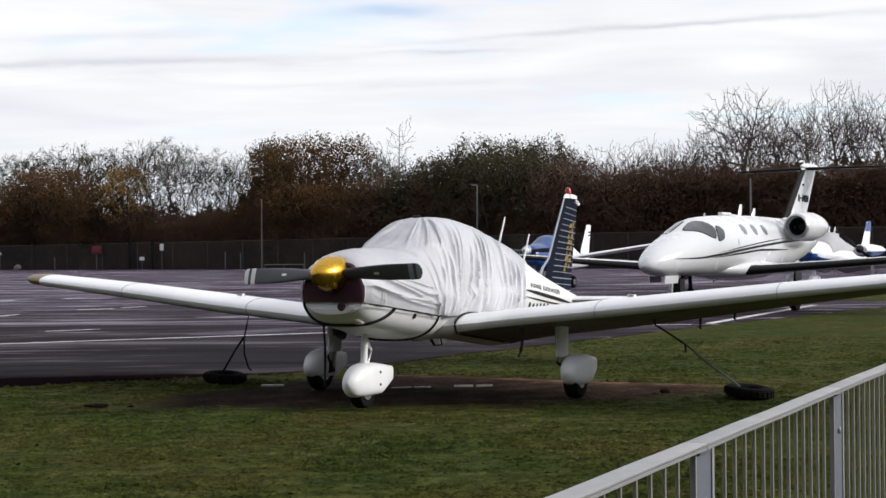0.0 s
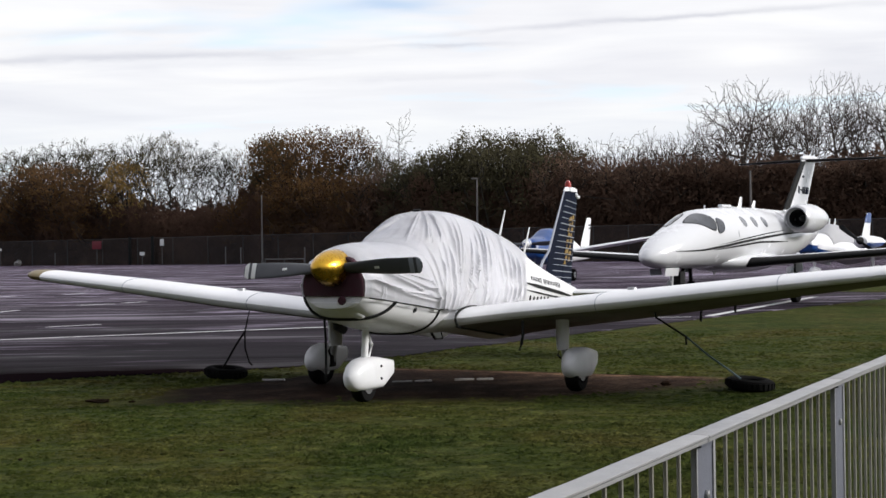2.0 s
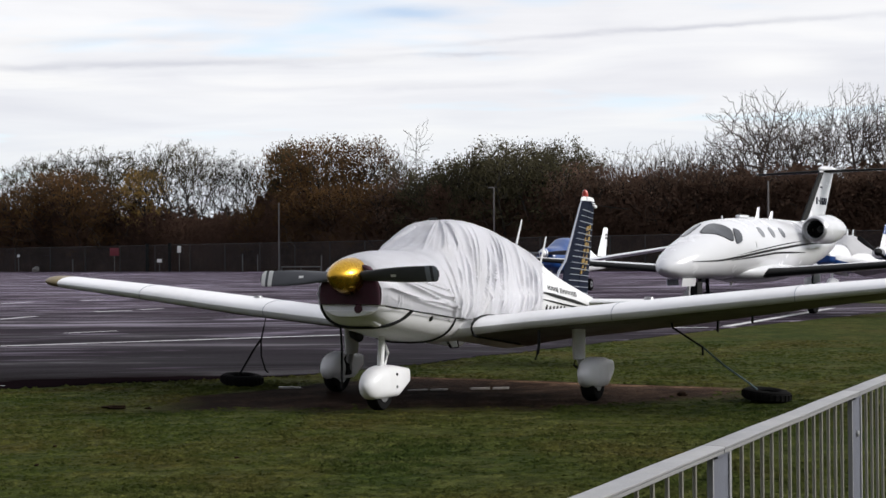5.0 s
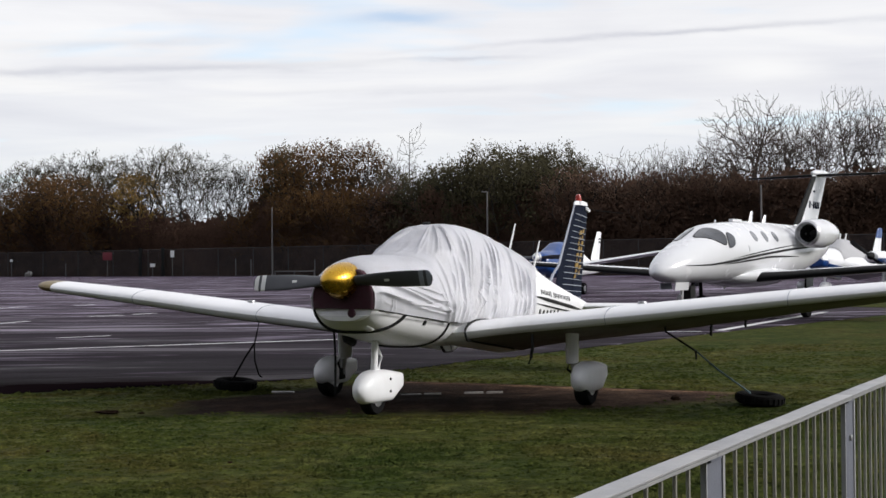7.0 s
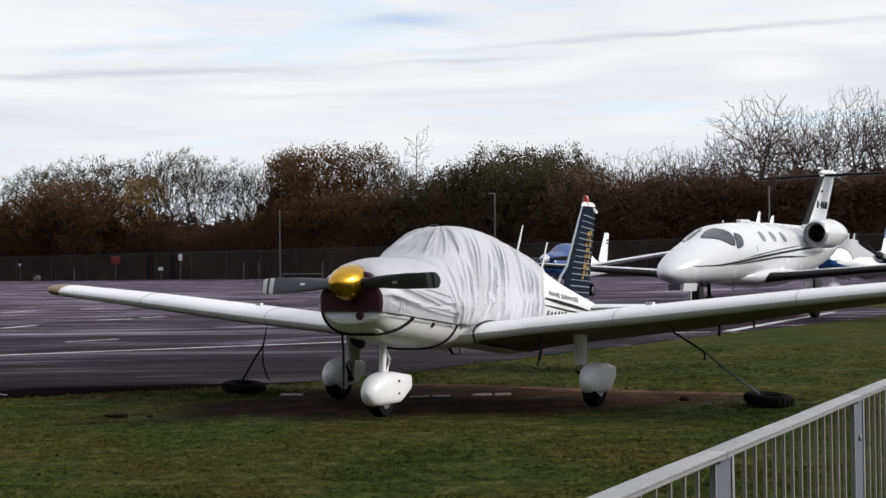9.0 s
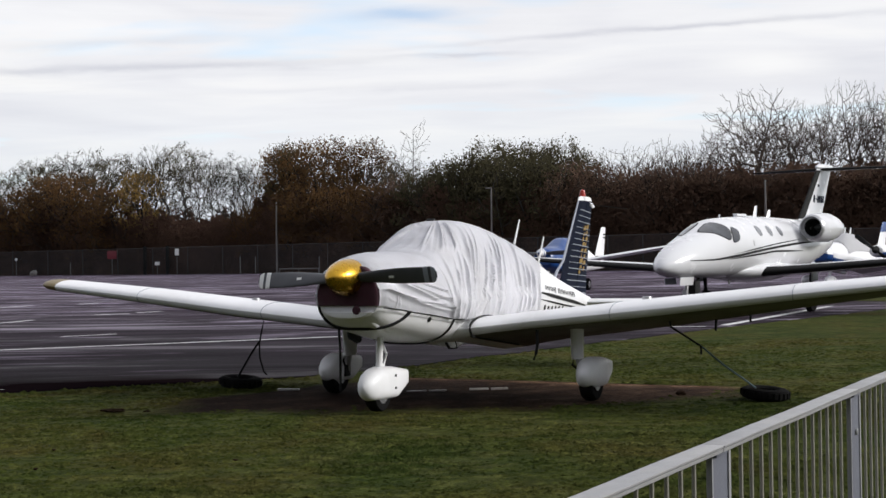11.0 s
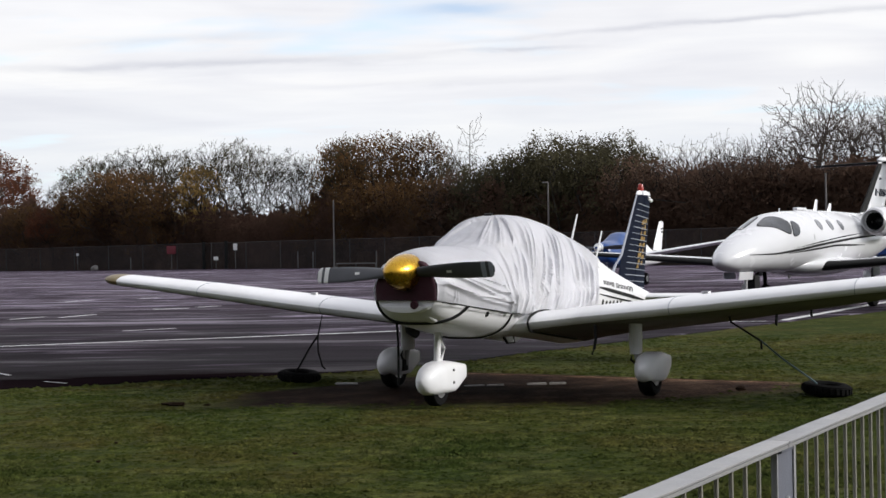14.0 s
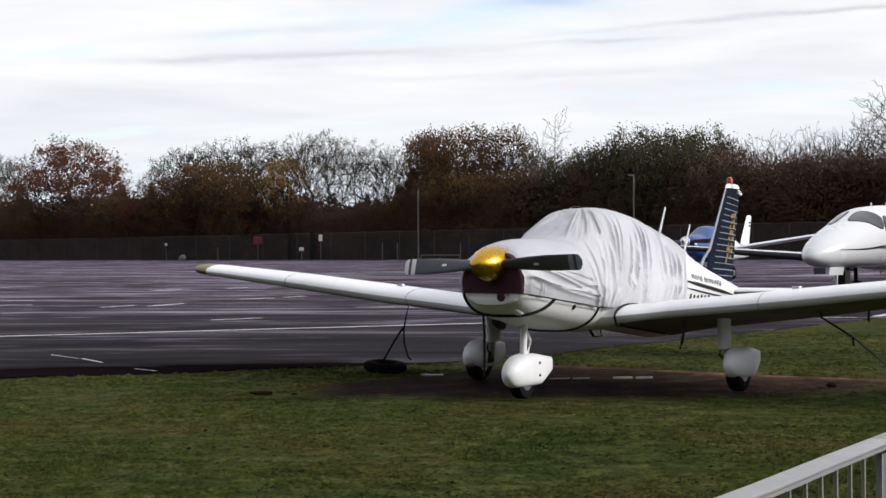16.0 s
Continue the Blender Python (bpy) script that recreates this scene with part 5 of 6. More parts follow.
for side in (-1, 1):
    nac = part("engine_nacelle", ring_loft([[(x, side * 1.55 + 0.28 * k * math.cos(a), 1.24 + 0.20 * k * math.sin(a)) for a in [2 * math.pi * j / 24 for j in range(24)]] for x, k in ((0.12, 0.45), (0.17, 0.8), (0.42, 1.0), (1.3, 1.0), (2.2, 0.75), (2.9, 0.2))]), WHITE, twin)
    part("blue_belly", ring_loft([[(x, side * 1.55 + 0.292 * k * math.cos(a), 1.235 + 0.212 * k * math.sin(a)) for a in [-2.95 + 2.76 * j / 16 for j in range(17)]] for x, k in ((0.17, 0.8), (0.42, 1.0), (1.3, 1.0), (2.2, 0.75))], closed=False, caps=False), BLUE, nac)
    part("spinner", revolve([(-0.05, 0.002), (0.0, 0.07), (0.2, 0.13)], "x", 20, (-0.08, side * 1.55, 1.28)), BLACK, nac)
    for sg in (-1, 1):
        bm = blade_mesh(0.8, 0.10, sg)
        bmesh.ops.transform(bm, matrix=pose(0.02, side * 1.55, 1.28, 38), verts=bm.verts)
        part("blade", bm, BLACK, nac)
rows = []
for i in range(41):
    x = -0.42 + 5.8 * i / 40
    rows.append([PA_HULL.point(x, th, 0.012) for th in range(-172, -7, 10)])
part("blue_underside", ring_loft(rows, closed=False, caps=False), BLUE, twin, "blue painted underside")
rows = []
for i in range(21):
    x = 0.62 + 2.6 * i / 20
    rows.append([PA_HULL.point(x, th, 0.02) for th in range(6, 175, 8)])
part("cabin_cover", ring_loft(rows, closed=False, caps=False), GREYCANVAS, twin, "grey canvas cabin cover")
for x in (1.75, 2.35):
    part("rod_aerial", tube([(x, 0, 1.84), (x + 0.10, 0, 2.06)], [0.035, 0.02], 8), SIGNWHITE, twin)
finb = next(o for o in twin.children if o.name.startswith("fin"))
part("blue_fin_band", fin_mesh([(1.95, 5.87, 0.72), (2.24, 6.09, 0.575), (2.32, 6.2, 0.4)], 0.10, grow=0.008), BLUE, finb)

# ---- ground, tarmac and paint ----
HALF = 2450.0


def along(px, depth):
    """The place at that depth in the direction named by a tangent."""
    return (px - 784) / HALF * depth, depth


def far_edge(px):
    return 1 / max(0.0036, 0.0058 + 2.0e-6 * (px - 700))


bm = bmesh.new()
# ground sheet, finer where the aircraft stands
xs = [-1800, -600, -200, -60, -20] + [-12 + 0.5 * i for i in range(49)] + [20, 60, 200, 600, 1800]
ys = [-1500, -400, -60, -10, 0, 4] + [7 + 0.5 * i for i in range(26)] + [22, 26, 34, 60, 140, 400, 2500]
noise.seed_set(3)
grid = []
for y in ys:
    row = []
    for x in xs:
        near = -12 <= x <= 12 and 7 <= y <= 16
        fade = max(0, 1 - max(abs(x) / 12, abs(y - 12) / 8) ** 4) if near else 0
        h = 0.035 * noise.noise(Vector((x * 0.5, y * 0.5, 0))) * fade - 0.012 * fade
        row.append(bm.verts.new((x, y, h - 0.006)))
    grid.append(row)
for a, b in zip(grid, grid[1:]):
    for i in range(len(a) - 1):
        bm.faces.new((a[i], a[i + 1], b[i + 1], b[i]))
tagged(part("ground", bm, GRASS, sheet=True), "short mown green grass with worn brown earth", "ground", kind="structure")

EDGE = [(-60, 8.0), (-22, 13.2), (-12, 14.9), (-8, 15.4), (-5.14, 16.05), (-3.98, 16.65), (-2.03, 17.5), (-0.9, 18.6), (0.4, 20.6), (2.0, 22.9), (6.1, 28.9), (11.7, 36.4), (18, 43.0)]


def edge_at(x):
    return float(np.interp(x, [e[0] for e in EDGE], [e[1] for e in EDGE]))


bm = bmesh.new()
noise.seed_set(5)
near_row = []
cols = [-60, -40, -30, -22] + [-18 + 0.3 * i for i in range(118)] + [18]
for x in cols:
    j = 0.22 * noise.noise(Vector((x * 1.3, 0, 0))) + 0.10 * noise.noise(Vector((x * 5.0, 4, 0)))
    near_row.append((x, edge_at(x) + j))
rows3 = [[bm.verts.new((x, y, -0.012)) for x, y in near_row], [bm.verts.new((x, y + 0.04, 0.006)) for x, y in near_row]]
for f in (0.04, 0.12, 0.4, 1.0):
    row = []
    for x, y in near_row:
        px = float(np.interp(x, [-60, -18, 18], [-1300, -500, 1800]))
        ex, ey = along(px, far_edge(px) - 1.0)
        k = f
        row.append(bm.verts.new((x + (ex - x) * k, y + (ey - y) * k, 0.006)))
    rows3.append(row)
for a, b in zip(rows3, rows3[1:]):
    for i in range(len(a) - 1):
        bm.faces.new((a[i], a[i + 1], b[i + 1], b[i]))
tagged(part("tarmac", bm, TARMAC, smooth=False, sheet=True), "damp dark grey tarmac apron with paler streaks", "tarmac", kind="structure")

# a grass island across the apron
bm = bmesh.new()
isl = [(12.0, 43.0), (13.2, 41.5), (16.0, 41.2), (30, 52), (34, 62), (20, 52), (14.5, 46.5)]
lo = [bm.verts.new((x, y, 0.0)) for x, y in isl]
hi = [bm.verts.new((x + (17 - x) * 0.02, y + (48 - y) * 0.02, 0.03)) for x, y in isl]
bm.faces.new(hi)
for k in range(len(isl)):
    bm.faces.new((lo[k], lo[(k + 1) % len(isl)], hi[(k + 1) % len(isl)], hi[k]))
tagged(part("grass_island", bm, GRASS, smooth=False, sheet=True), "green grass patch in the tarmac", "grass", kind="structure")


def painted_line(a, b, width, name="painted_line", steps=40):
    bm = bmesh.new()
    a, b = Vector((*a, 0)), Vector((*b, 0))
    d = (b - a).normalized()
    nrm = Vector((-d.y, d.x, 0))
    rows = []
    for i in range(steps + 1):
        p = a.lerp(b, i / steps)
        w = width / 2 * (1 + 0.25 * noise.noise(p * 2.0))
        rows.append([(p - nrm * w) + Vector((0, 0, 0.0105)), (p + nrm * w) + Vector((0, 0, 0.0105))])
    bm2 = ring_loft(rows, closed=False, caps=False)
    bm.free()
    return tagged(part(name, bm2, LINEPAINT, smooth=False, sheet=True), "worn white painted line on the tarmac", "line", kind="structure")


painted_line((-40, 9.3), (-2.1, 26.75), 0.17, steps=160)
painted_line((-2.1, 26.75), (2.4, 28.75), 0.16)
painted_line((4.02, 28.62), (5.3, 28.45), 0.13)
painted_line((5.72, 28.8), (10.6, 38.45), 0.20)
for a, b, w in (((-10.4, 40.5), (-9.5, 41.2), 0.30), ((-9.4, 41.8), (-8.9, 42.8), 0.22), ((-7.93, 28.35), (-7.0, 29.1), 0.13), ((-11.6, 35.6), (-11.2, 37.4), 0.2), ((-13.9, 52.1), (-13.4, 53.2), 0.3), ((-16.0, 49.4), (-15.4, 51.0), 0.3), ((-12.7, 34.9), (-12.2, 36.2), 0.16), ((-17.7, 40.1), (-16.7, 40.3), 0.22), ((-16.2, 36.6), (-15.3, 36.8), 0.2), ((-7.62, 18.9), (-6.95, 18.2), 0.02), ((-6.90, 18.2), (-6.38, 17.55), 0.045), ((-5.62, 16.6), (-5.25, 16.3), 0.03)):
    painted_line(a, b, w, steps=12)


def edging_strip(a, b, width):
    a, b = Vector((*a, 0)), Vector((*b, 0))
    t = thing("edging_strip", pose(a.x, a.y, 0, 0, 0, math.degrees(math.atan2((b - a).y, (b - a).x))), "pale broken concrete edging strip sunk in worn earth", "edging", "edging strips")
    L = (b - a).length
    n = max(1, round(L / 0.23))
    for k in range(n):
        w = L / n * (0.93 - 0.12 * (k % 2))
        part("edging_piece", block((w, width * (1 - 0.3 * (k % 3 == 1)), 0.045), pose((k + 0.5) * L / n, 0.012 * (-1) ** k, -0.018, 1.5 * (k % 2), 0, 1.2 * (k % 3 - 1)), 0.006), EDGING, t)


edging_strip((-0.48, 15.43), (-0.02, 15.57), 0.035)
edging_strip((0.22, 15.62), (0.68, 15.72), 0.030)
edging_strip((-2.00, 15.95), (-1.72, 15.90), 0.05)

def lump(name, x, y, size, material, label, category, seed, group=""):
    t = thing(name, pose(x, y, 0, 0, 0, 40 * seed), label, category, group)
    bm = bmesh.new()
    bmesh.ops.create_icosphere(bm, subdivisions=3, radius=0.5)
    for v in bm.verts:
        v.co = Vector((v.co.x * size[0], v.co.y * size[1], (v.co.z + 0.25) * size[2])) * (1 + 0.5 * noise.noise(v.co * 3.0 + Vector((seed * 7.0, 0, 0))))
    part("body", bm, material, t)
    return t


for k, (x, y, w) in enumerate(((-3.34, 13.80, 0.26), (-3.00, 13.72, 0.07), (-3.14, 10.96, 0.030), (-2.98, 9.94, 0.035), (-1.59, 10.24, 0.035))):
    lump("earth_clod", x, y, (w, 0.35 * w + 0.02, 0.10 * w + 0.012), CLOD, "dark clod of turned earth in the grass", "clod", k, "earth clods")
lump("grass_tuft", 2.43, 14.6, (0.10, 0.09, 0.05), CLOD, "small brown withered tuft on worn earth", "tuft", 9)

# ---- barrier beside the camera ----
FENCE = [(-1.159 + 0.562 * i, -0.456 + 1.045 * i) for i in range(8)]
TOP = 1.10


def barrier(a, b):
    a, b = Vector((*a, 0)), Vector((*b, 0))
    L = (b - a).length
    ang = math.degrees(math.atan2((b - a).y, (b - a).x))
    t = thing("barrier_panel", pose(a.x, a.y, 0, 0, 0, ang), "white painted steel barrier panel with upright bars and a flat handrail", "barrier", "barrier panels")
    prof = [(-0.020, -0.0135), (0.020, -0.0135), (0.021, -0.0125), (0.021, -0.0065), (0.0185, -0.006), (0.0185, -0.0045), (0.023, -0.004), (0.023, -0.0012), (0.0215, 0.0), (-0.0215, 0.0), (-0.023, -0.0012), (-0.023, -0.004), (-0.0185, -0.0045), (-0.0185, -0.006), (-0.021, -0.0065), (-0.021, -0.0125)]
    part("handrail", ring_loft([[(x, y, TOP + z + dz) for y, z in prof] for x, dz in ((-0.064, -0.0006), (-0.062, 0), (L * 0.2, 0.0008), (L * 0.45, -0.0006), (L * 0.7, 0.0005), (L - 0.069, 0), (L - 0.0675, -0.0006))]), RAILWHITE, t, "white handrail with scuffs")
    part("joint_sleeve", block((0.07, 0.036, 0.006), pose(-0.065, 0, TOP - 0.0167), 0.001), RAILGREY, t)
    part("bottom_rail", block((L - 0.03, 0.04, 0.025), pose(L / 2, 0, 0.11), 0.003), RAILWHITE, t)
    post = part("post", block((0.095, 0.008, TOP - 0.018), pose(-0.050, -0.004, (TOP - 0.018) / 2), 0.0015), RAILGREY, t, "grey galvanised post")
    part("post_edge", block((0.014, 0.014, TOP - 0.018), pose(0.006, -0.004, (TOP - 0.018) / 2), 0.002), RAILWHITE, post)
    part("post_flange", block((0.006, 0.012, TOP - 0.018), pose(-0.1005, -0.004, (TOP - 0.018) / 2), 0.001), RAILWHITE, post)
    for z in (0.985, 0.60):
        part("bolt", revolve([(0.001, 0.001), (0.001, 0.009), (0.006, 0.0085), (0.008, 0.001)], "y", 10, (-0.045, 0, z)), STEEL, post)
        part("bolt", revolve([(-0.009, 0.001), (-0.009, 0.009), (-0.014, 0.0085), (-0.016, 0.001)], "y", 10, (-0.045, 0, z)), STEEL, post)
    for i in range(13):
        x = 0.115 + 0.0742 * i
        part("upright_bar", tube([(x, 0, 0.115), (x, 0, TOP - 0.012)], 0.0042, 8), BARPAINT, t)
    return t


for a, b in zip(FENCE, FENCE[1:]):
    barrier(a, b)


# ---- unseen wall added behind the camera to block low sky light ----
bm = block((90, 0.35, 10), pose(-6, -6, 5.0))
tagged(part("wall_behind", bm, SKYBLOCK, smooth=False), "unseen plain dark wall added to block low sky light", "wall", kind="structure")


# ---- boundary fence, poles and signs at the far edge ----
def world_at(px, back=0.0):
    x, y = along(px, far_edge(px) + back)
    return Vector((x, y, 0))


FPX = [-420 + 62 * i for i in range(34)]
for a, b in zip(FPX, FPX[1:]):
    p, q = world_at(a), world_at(b)
    L = (q - p).length
    ang = math.degrees(math.atan2((q - p).y, (q - p).x))
    t = thing("boundary_fence_bay", pose(p.x, p.y, 0, 0, 0, ang), "tall dull grey chain-link boundary fence bay", "fence", "boundary fence bays")
    part("mesh_panel", block((L, 0.03, 3.85), pose(L / 2, 0, 1.95)), MESHWIRE, t, smooth=False)
    part("post", tube([(0, 0, 0), (0, 0, 3.95)], 0.05, 6), FENCEPOST, t)
    part("top_wire", tube([(0, 0, 3.88), (L, 0, 3.88)], 0.03, 4), FENCEPOST, t)


def lamp_pole(px, back, height, label, head=True):
    p = world_at(px, back)
    t = thing("lamp_pole", pose(p.x, p.y, 0), label, "lamp pole", "apron lamp poles")
    part("mast", tube([(0, 0, 0), (0, 0, height * 0.5), (0, 0, height)], [0.13, 0.11, 0.08], 10), LAMPGREY, t)
    part("base", block((0.4, 0.4, 0.25), pose(0, 0, 0.12), 0.03), LAMPGREY, t)
    if head:
        part("lamp_head", block((0.7, 0.3, 0.16), pose(-0.3, 0, height), 0.04), LAMPGREY, t)
    return t


lamp_pole(482, -3, 9.1, "plain grey lamp pole at the apron's edge", head=False)
lamp_pole(863, -3, 9.7, "grey lamp pole with a flat head", head=True)
lamp_pole(1348, -4, 8.9, "grey lamp pole behind parked aircraft", head=False)


def short_post(px, height):
    p = world_at(px, -2)
    t = thing("marker_post", pose(p.x, p.y, 0), "short pale grey marker post", "post", "marker posts")
    part("shaft", tube([(0, 0, 0), (0, 0, height)], 0.07, 8), LAMPGREY, t)
    part("cap", revolve([(0, 0.08), (0.05, 0.08), (0.07, 0.001)], "z", 10, (0, 0, height)), LAMPGREY, t)


for px, h in ((417, 2.3), (444, 2.2), (557, 2.1), (116, 1.9)):
    short_post(px, h)
p, q = world_at(486, -2.5), world_at(556, -2.5)
t = thing("low_barrier", pose(p.x, p.y, 0, 0, 0, math.degrees(math.atan2((q - p).y, (q - p).x))), "low grey tubular barrier at the apron's edge", "barrier")
L = (q - p).length
part("rail", tube([(0, 0, 0.62), (L, 0, 0.62)], 0.07, 8), LAMPGREY, t)
for x in (0.05, L / 2, L - 0.05):
    part("leg", tube([(x, 0, 0), (x, 0, 0.62)], 0.06, 8), LAMPGREY, t)


def sign_board(px, zc, w, h, mat, label, back=-1.5):
    p = world_at(px, back)
    t = thing("sign_board", pose(p.x, p.y, 0), label, "sign", "boundary signs")
    part("panel", block((w, 0.05, h), pose(0, -0.08, zc), 0.02), mat, t)
    part("sign_post", tube([(0, 0, 0), (0, 0, zc + h * 0.4)], 0.045, 8), LAMPGREY, t)


sign_board(190, 3.0, 1.4, 1.2, SIGNRED, "red square warning sign by the boundary fence")
sign_board(270, 1.6, 0.7, 0.5, SIGNWHITE, "small white notice by the boundary fence")
sign_board(305, 3.2, 0.55, 0.95, SIGNWHITE, "narrow white notice by the boundary fence")
sign_board(20, 2.6, 0.4, 0.4, SIGNWHITE, "tiny white notice by the boundary fence")
p = world_at(50, -2.0)
lump("boulder", p.x, p.y, (1.5, 1.1, 1.0), EDGING, "pale grey boulder at the apron's edge", "boulder", 3)
for px in (248, 288):
    p = world_at(px, -0.8)
    t = thing("gate_post", pose(p.x, p.y, 0), "dark stout gate post in the boundary fence", "post", "gate posts")
    part("shaft", block((0.42, 0.42, 4.0), pose(0, 0, 2.0), 0.04), BLACK, t)
    part("cap", block((0.5, 0.5, 0.12), pose(0, 0, 4.05), 0.02), BLACK, t)


# ---- trees ----
def crown_tree(seed, height, wide, base, points, centre=0.45, shell=0.42, lumps=0.22, trunk=0.26, top=0.8, twig=0.02, balance=0.35, stems=1, sink=0.35, rise=0.5, tuft=2, clear=0.8):
    """Limbs as (start, end, radius, radius), reaching from the trunk to points spread through a lumpy dome."""
    g = np.random.default_rng(seed)
    r = random.Random(seed)
    c = height * (base + (1 - base) * centre)
    up, down, rad = height - c, (c - height * base) * 1.0, wide / 2
    tips = []
    while len(tips) < points:
        d = Vector(g.normal(size=3)).normalized()
        q = r.random() ** shell * (1 - lumps * 0.6 + lumps * 1.5 * noise.noise(d * 2.3 + Vector((seed * 3.7, 0, 0))) + lumps * 0.7 * noise.noise(d * 6 + Vector((0, seed * 1.3, 0))))
        tips.append(Vector((d.x * rad * q, d.y * rad * q, c + d.z * q * (up if d.z > 0 else down))))
    ku = height / sorted(t.z for t in tips)[int(points * 0.985)]
    kr = rad / sorted(math.hypot(t.x, t.y) for t in tips)[int(points * 0.96)]
    tips = [Vector((t.x * kr, t.y * kr, t.z * ku)) for t in tips]
    pos, link, run = [], [], []

    def node(p, parent):
        pos.append(p)
        link.append(parent)
        run.append(run[parent] + (p - pos[parent]).length if parent >= 0 else 0.0)
        return len(pos) - 1

    for s in range(stems):
        p, lean = Vector((r.gauss(0, 0.35), r.gauss(0, 0.35), 0)) * (stems > 1), Vector((r.gauss(0, 0.05), r.gauss(0, 0.05), 1)) if stems == 1 else Vector((r.gauss(0, 0.16), r.gauss(0, 0.16), 1))
        last = node(p, -1)
        steps = int(height * top / 0.45)
        for i in range(steps):
            p = p + lean.normalized() * 0.45
            lean += Vector((r.gauss(0, 0.05), r.gauss(0, 0.05), 0.02))
            last = node(p.copy(), last)
    tips.sort(key=lambda t: (t - Vector((0, 0, height * base))).length + r.uniform(0, 0.6))
    array = np.zeros((points * 14 + 400, 3))
    length = np.zeros(len(array))
    done = 0
    for t in tips:
        for i in range(done, len(pos)):
            array[i], length[i] = pos[i], run[i]
        done = len(pos)
        away = np.array(t) - array[:done]
        dist = np.linalg.norm(away, axis=1)
        cost = dist + balance * length[:done] + sink * np.maximum(0.25 * dist - away[:, 2], 0) + 40.0 * (array[:done, 2] < height * base * clear)
        k = int(np.argmin(cost))
        a, gap = pos[k], dist[k]
        n = max(2, int(gap / 0.5))
        bow = Vector((r.gauss(0, 0.06), r.gauss(0, 0.06), -0.10 * rise)) * gap
        for i in range(1, n + 1):
            f = i / n
            wob = Vector((r.gauss(0, 0.05), r.gauss(0, 0.05), r.gauss(0, 0.05))) if i < n else Vector()
            k = node(a.lerp(t, f) + bow * (4 * f * (1 - f)) + wob, k)
    load = [0.0] * len(pos)
    kids = [0] * len(pos)
    for i in range(len(pos) - 1, -1, -1):
        load[i] = max(load[i], 1.0)
        if link[i] >= 0:
            load[link[i]] += load[i]
            kids[link[i]] += 1
    most = max(load)
    size = [twig + (trunk - twig) * (w / most) ** 0.62 for w in load]
    for i in range(stems * (steps + 1)):
        size[i] = max(size[i], trunk * (1 - 0.86 * (i % (steps + 1)) / steps))
    segs, ends = [], []
    for i, p in enumerate(pos):
        if link[i] >= 0:
            j = link[i]
            segs.append((pos[j], p, min(size[j], size[i] * 1.5), size[i]))
            if kids[i] == 0:
                ends.append(p)
                d = (p - pos[j]).normalized()
                for extra in range(tuft):
                    e = p + (d + Vector((r.gauss(0, 0.55), r.gauss(0, 0.55), r.gauss(0.2, 0.4)))).normalized() * r.uniform(0.35, 0.8)
                    segs.append((p, e, twig * 0.9, twig * 0.75))
    return segs, ends


def limbs_mesh(segs, name):
    """Three- to six-sided tapered limbs in one mesh."""
    vs, fs = [], []
    for a, b, r0, r1 in segs:
        n = 6 if r0 > 0.08 else 3
        d = (b - a).normalized()
        u = d.orthogonal().normalized()
        v = d.cross(u)
        base = len(vs)
        for p, rr in ((a, r0), (b, r1)):
            for k in range(n):
                w = 6.28318 * k / n
                vs.append(p + (u * math.cos(w) + v * math.sin(w)) * rr)
        for k in range(n):
            fs.append((base + k, base + (k + 1) % n, base + n + (k + 1) % n, base + n + k))
    me = bpy.data.meshes.new(name)
    me.from_pydata([tuple(v) for v in vs], [], fs)
    return me


def leaves_mesh(points, per, spread, size, seed, name, stretch=1.5):
    """Small separate leaf sprays round points, each a bent quad."""
    g = np.random.default_rng(seed)
    pts = np.repeat(np.array([tuple(p) for p in points], float), per, axis=0)
    n = len(pts)
    pts += g.normal(0, spread, (n, 3)) * (1, 1, 0.8)
    face = g.normal(size=(n, 3)) + (0, -0.7, 0.7)
    u = np.cross(face, g.normal(size=(n, 3)))
    u /= np.linalg.norm(u, axis=1)[:, None]
    w = np.cross(u, face)
    w /= np.linalg.norm(w, axis=1)[:, None]
    s = size * g.uniform(0.5, 1.3, (n, 1))
    quad = np.stack([pts - u * s * stretch * 0.5, pts + w * s * 0.4, pts + u * s * stretch * 0.5, pts - w * s * 0.35], axis=1)
    me = bpy.data.meshes.new(name)
    me.from_pydata(quad.reshape(-1, 3).tolist(), [], np.arange(n * 4).reshape(-1, 4).tolist())
    return me


def tree_kind(seed, bark, leaf, per, lspread, lsize, label, low=0.0, share=1.0, wide=10, base=0.3, points=500, **shape):
    height = 15
    segs, ends = crown_tree(seed, height, wide, base, points, **shape)
    t = thing("tree", pose(0, 0, 0), label, "tree", "trees along the boundary")
    linked("trunk", limbs_mesh(segs, "trunk"), bark, t, smooth=False)
    if per:
        r = random.Random(seed + 1)
        src = [e for e in ends if e.z > low * height * r.uniform(0.85, 1.15) and r.random() < share]
        linked("crown", leaves_mesh(src, per, lspread, lsize, seed, "crown"), leaf, t, smooth=False)
    t["width"] = wide
    t["tall"] = height
    return t


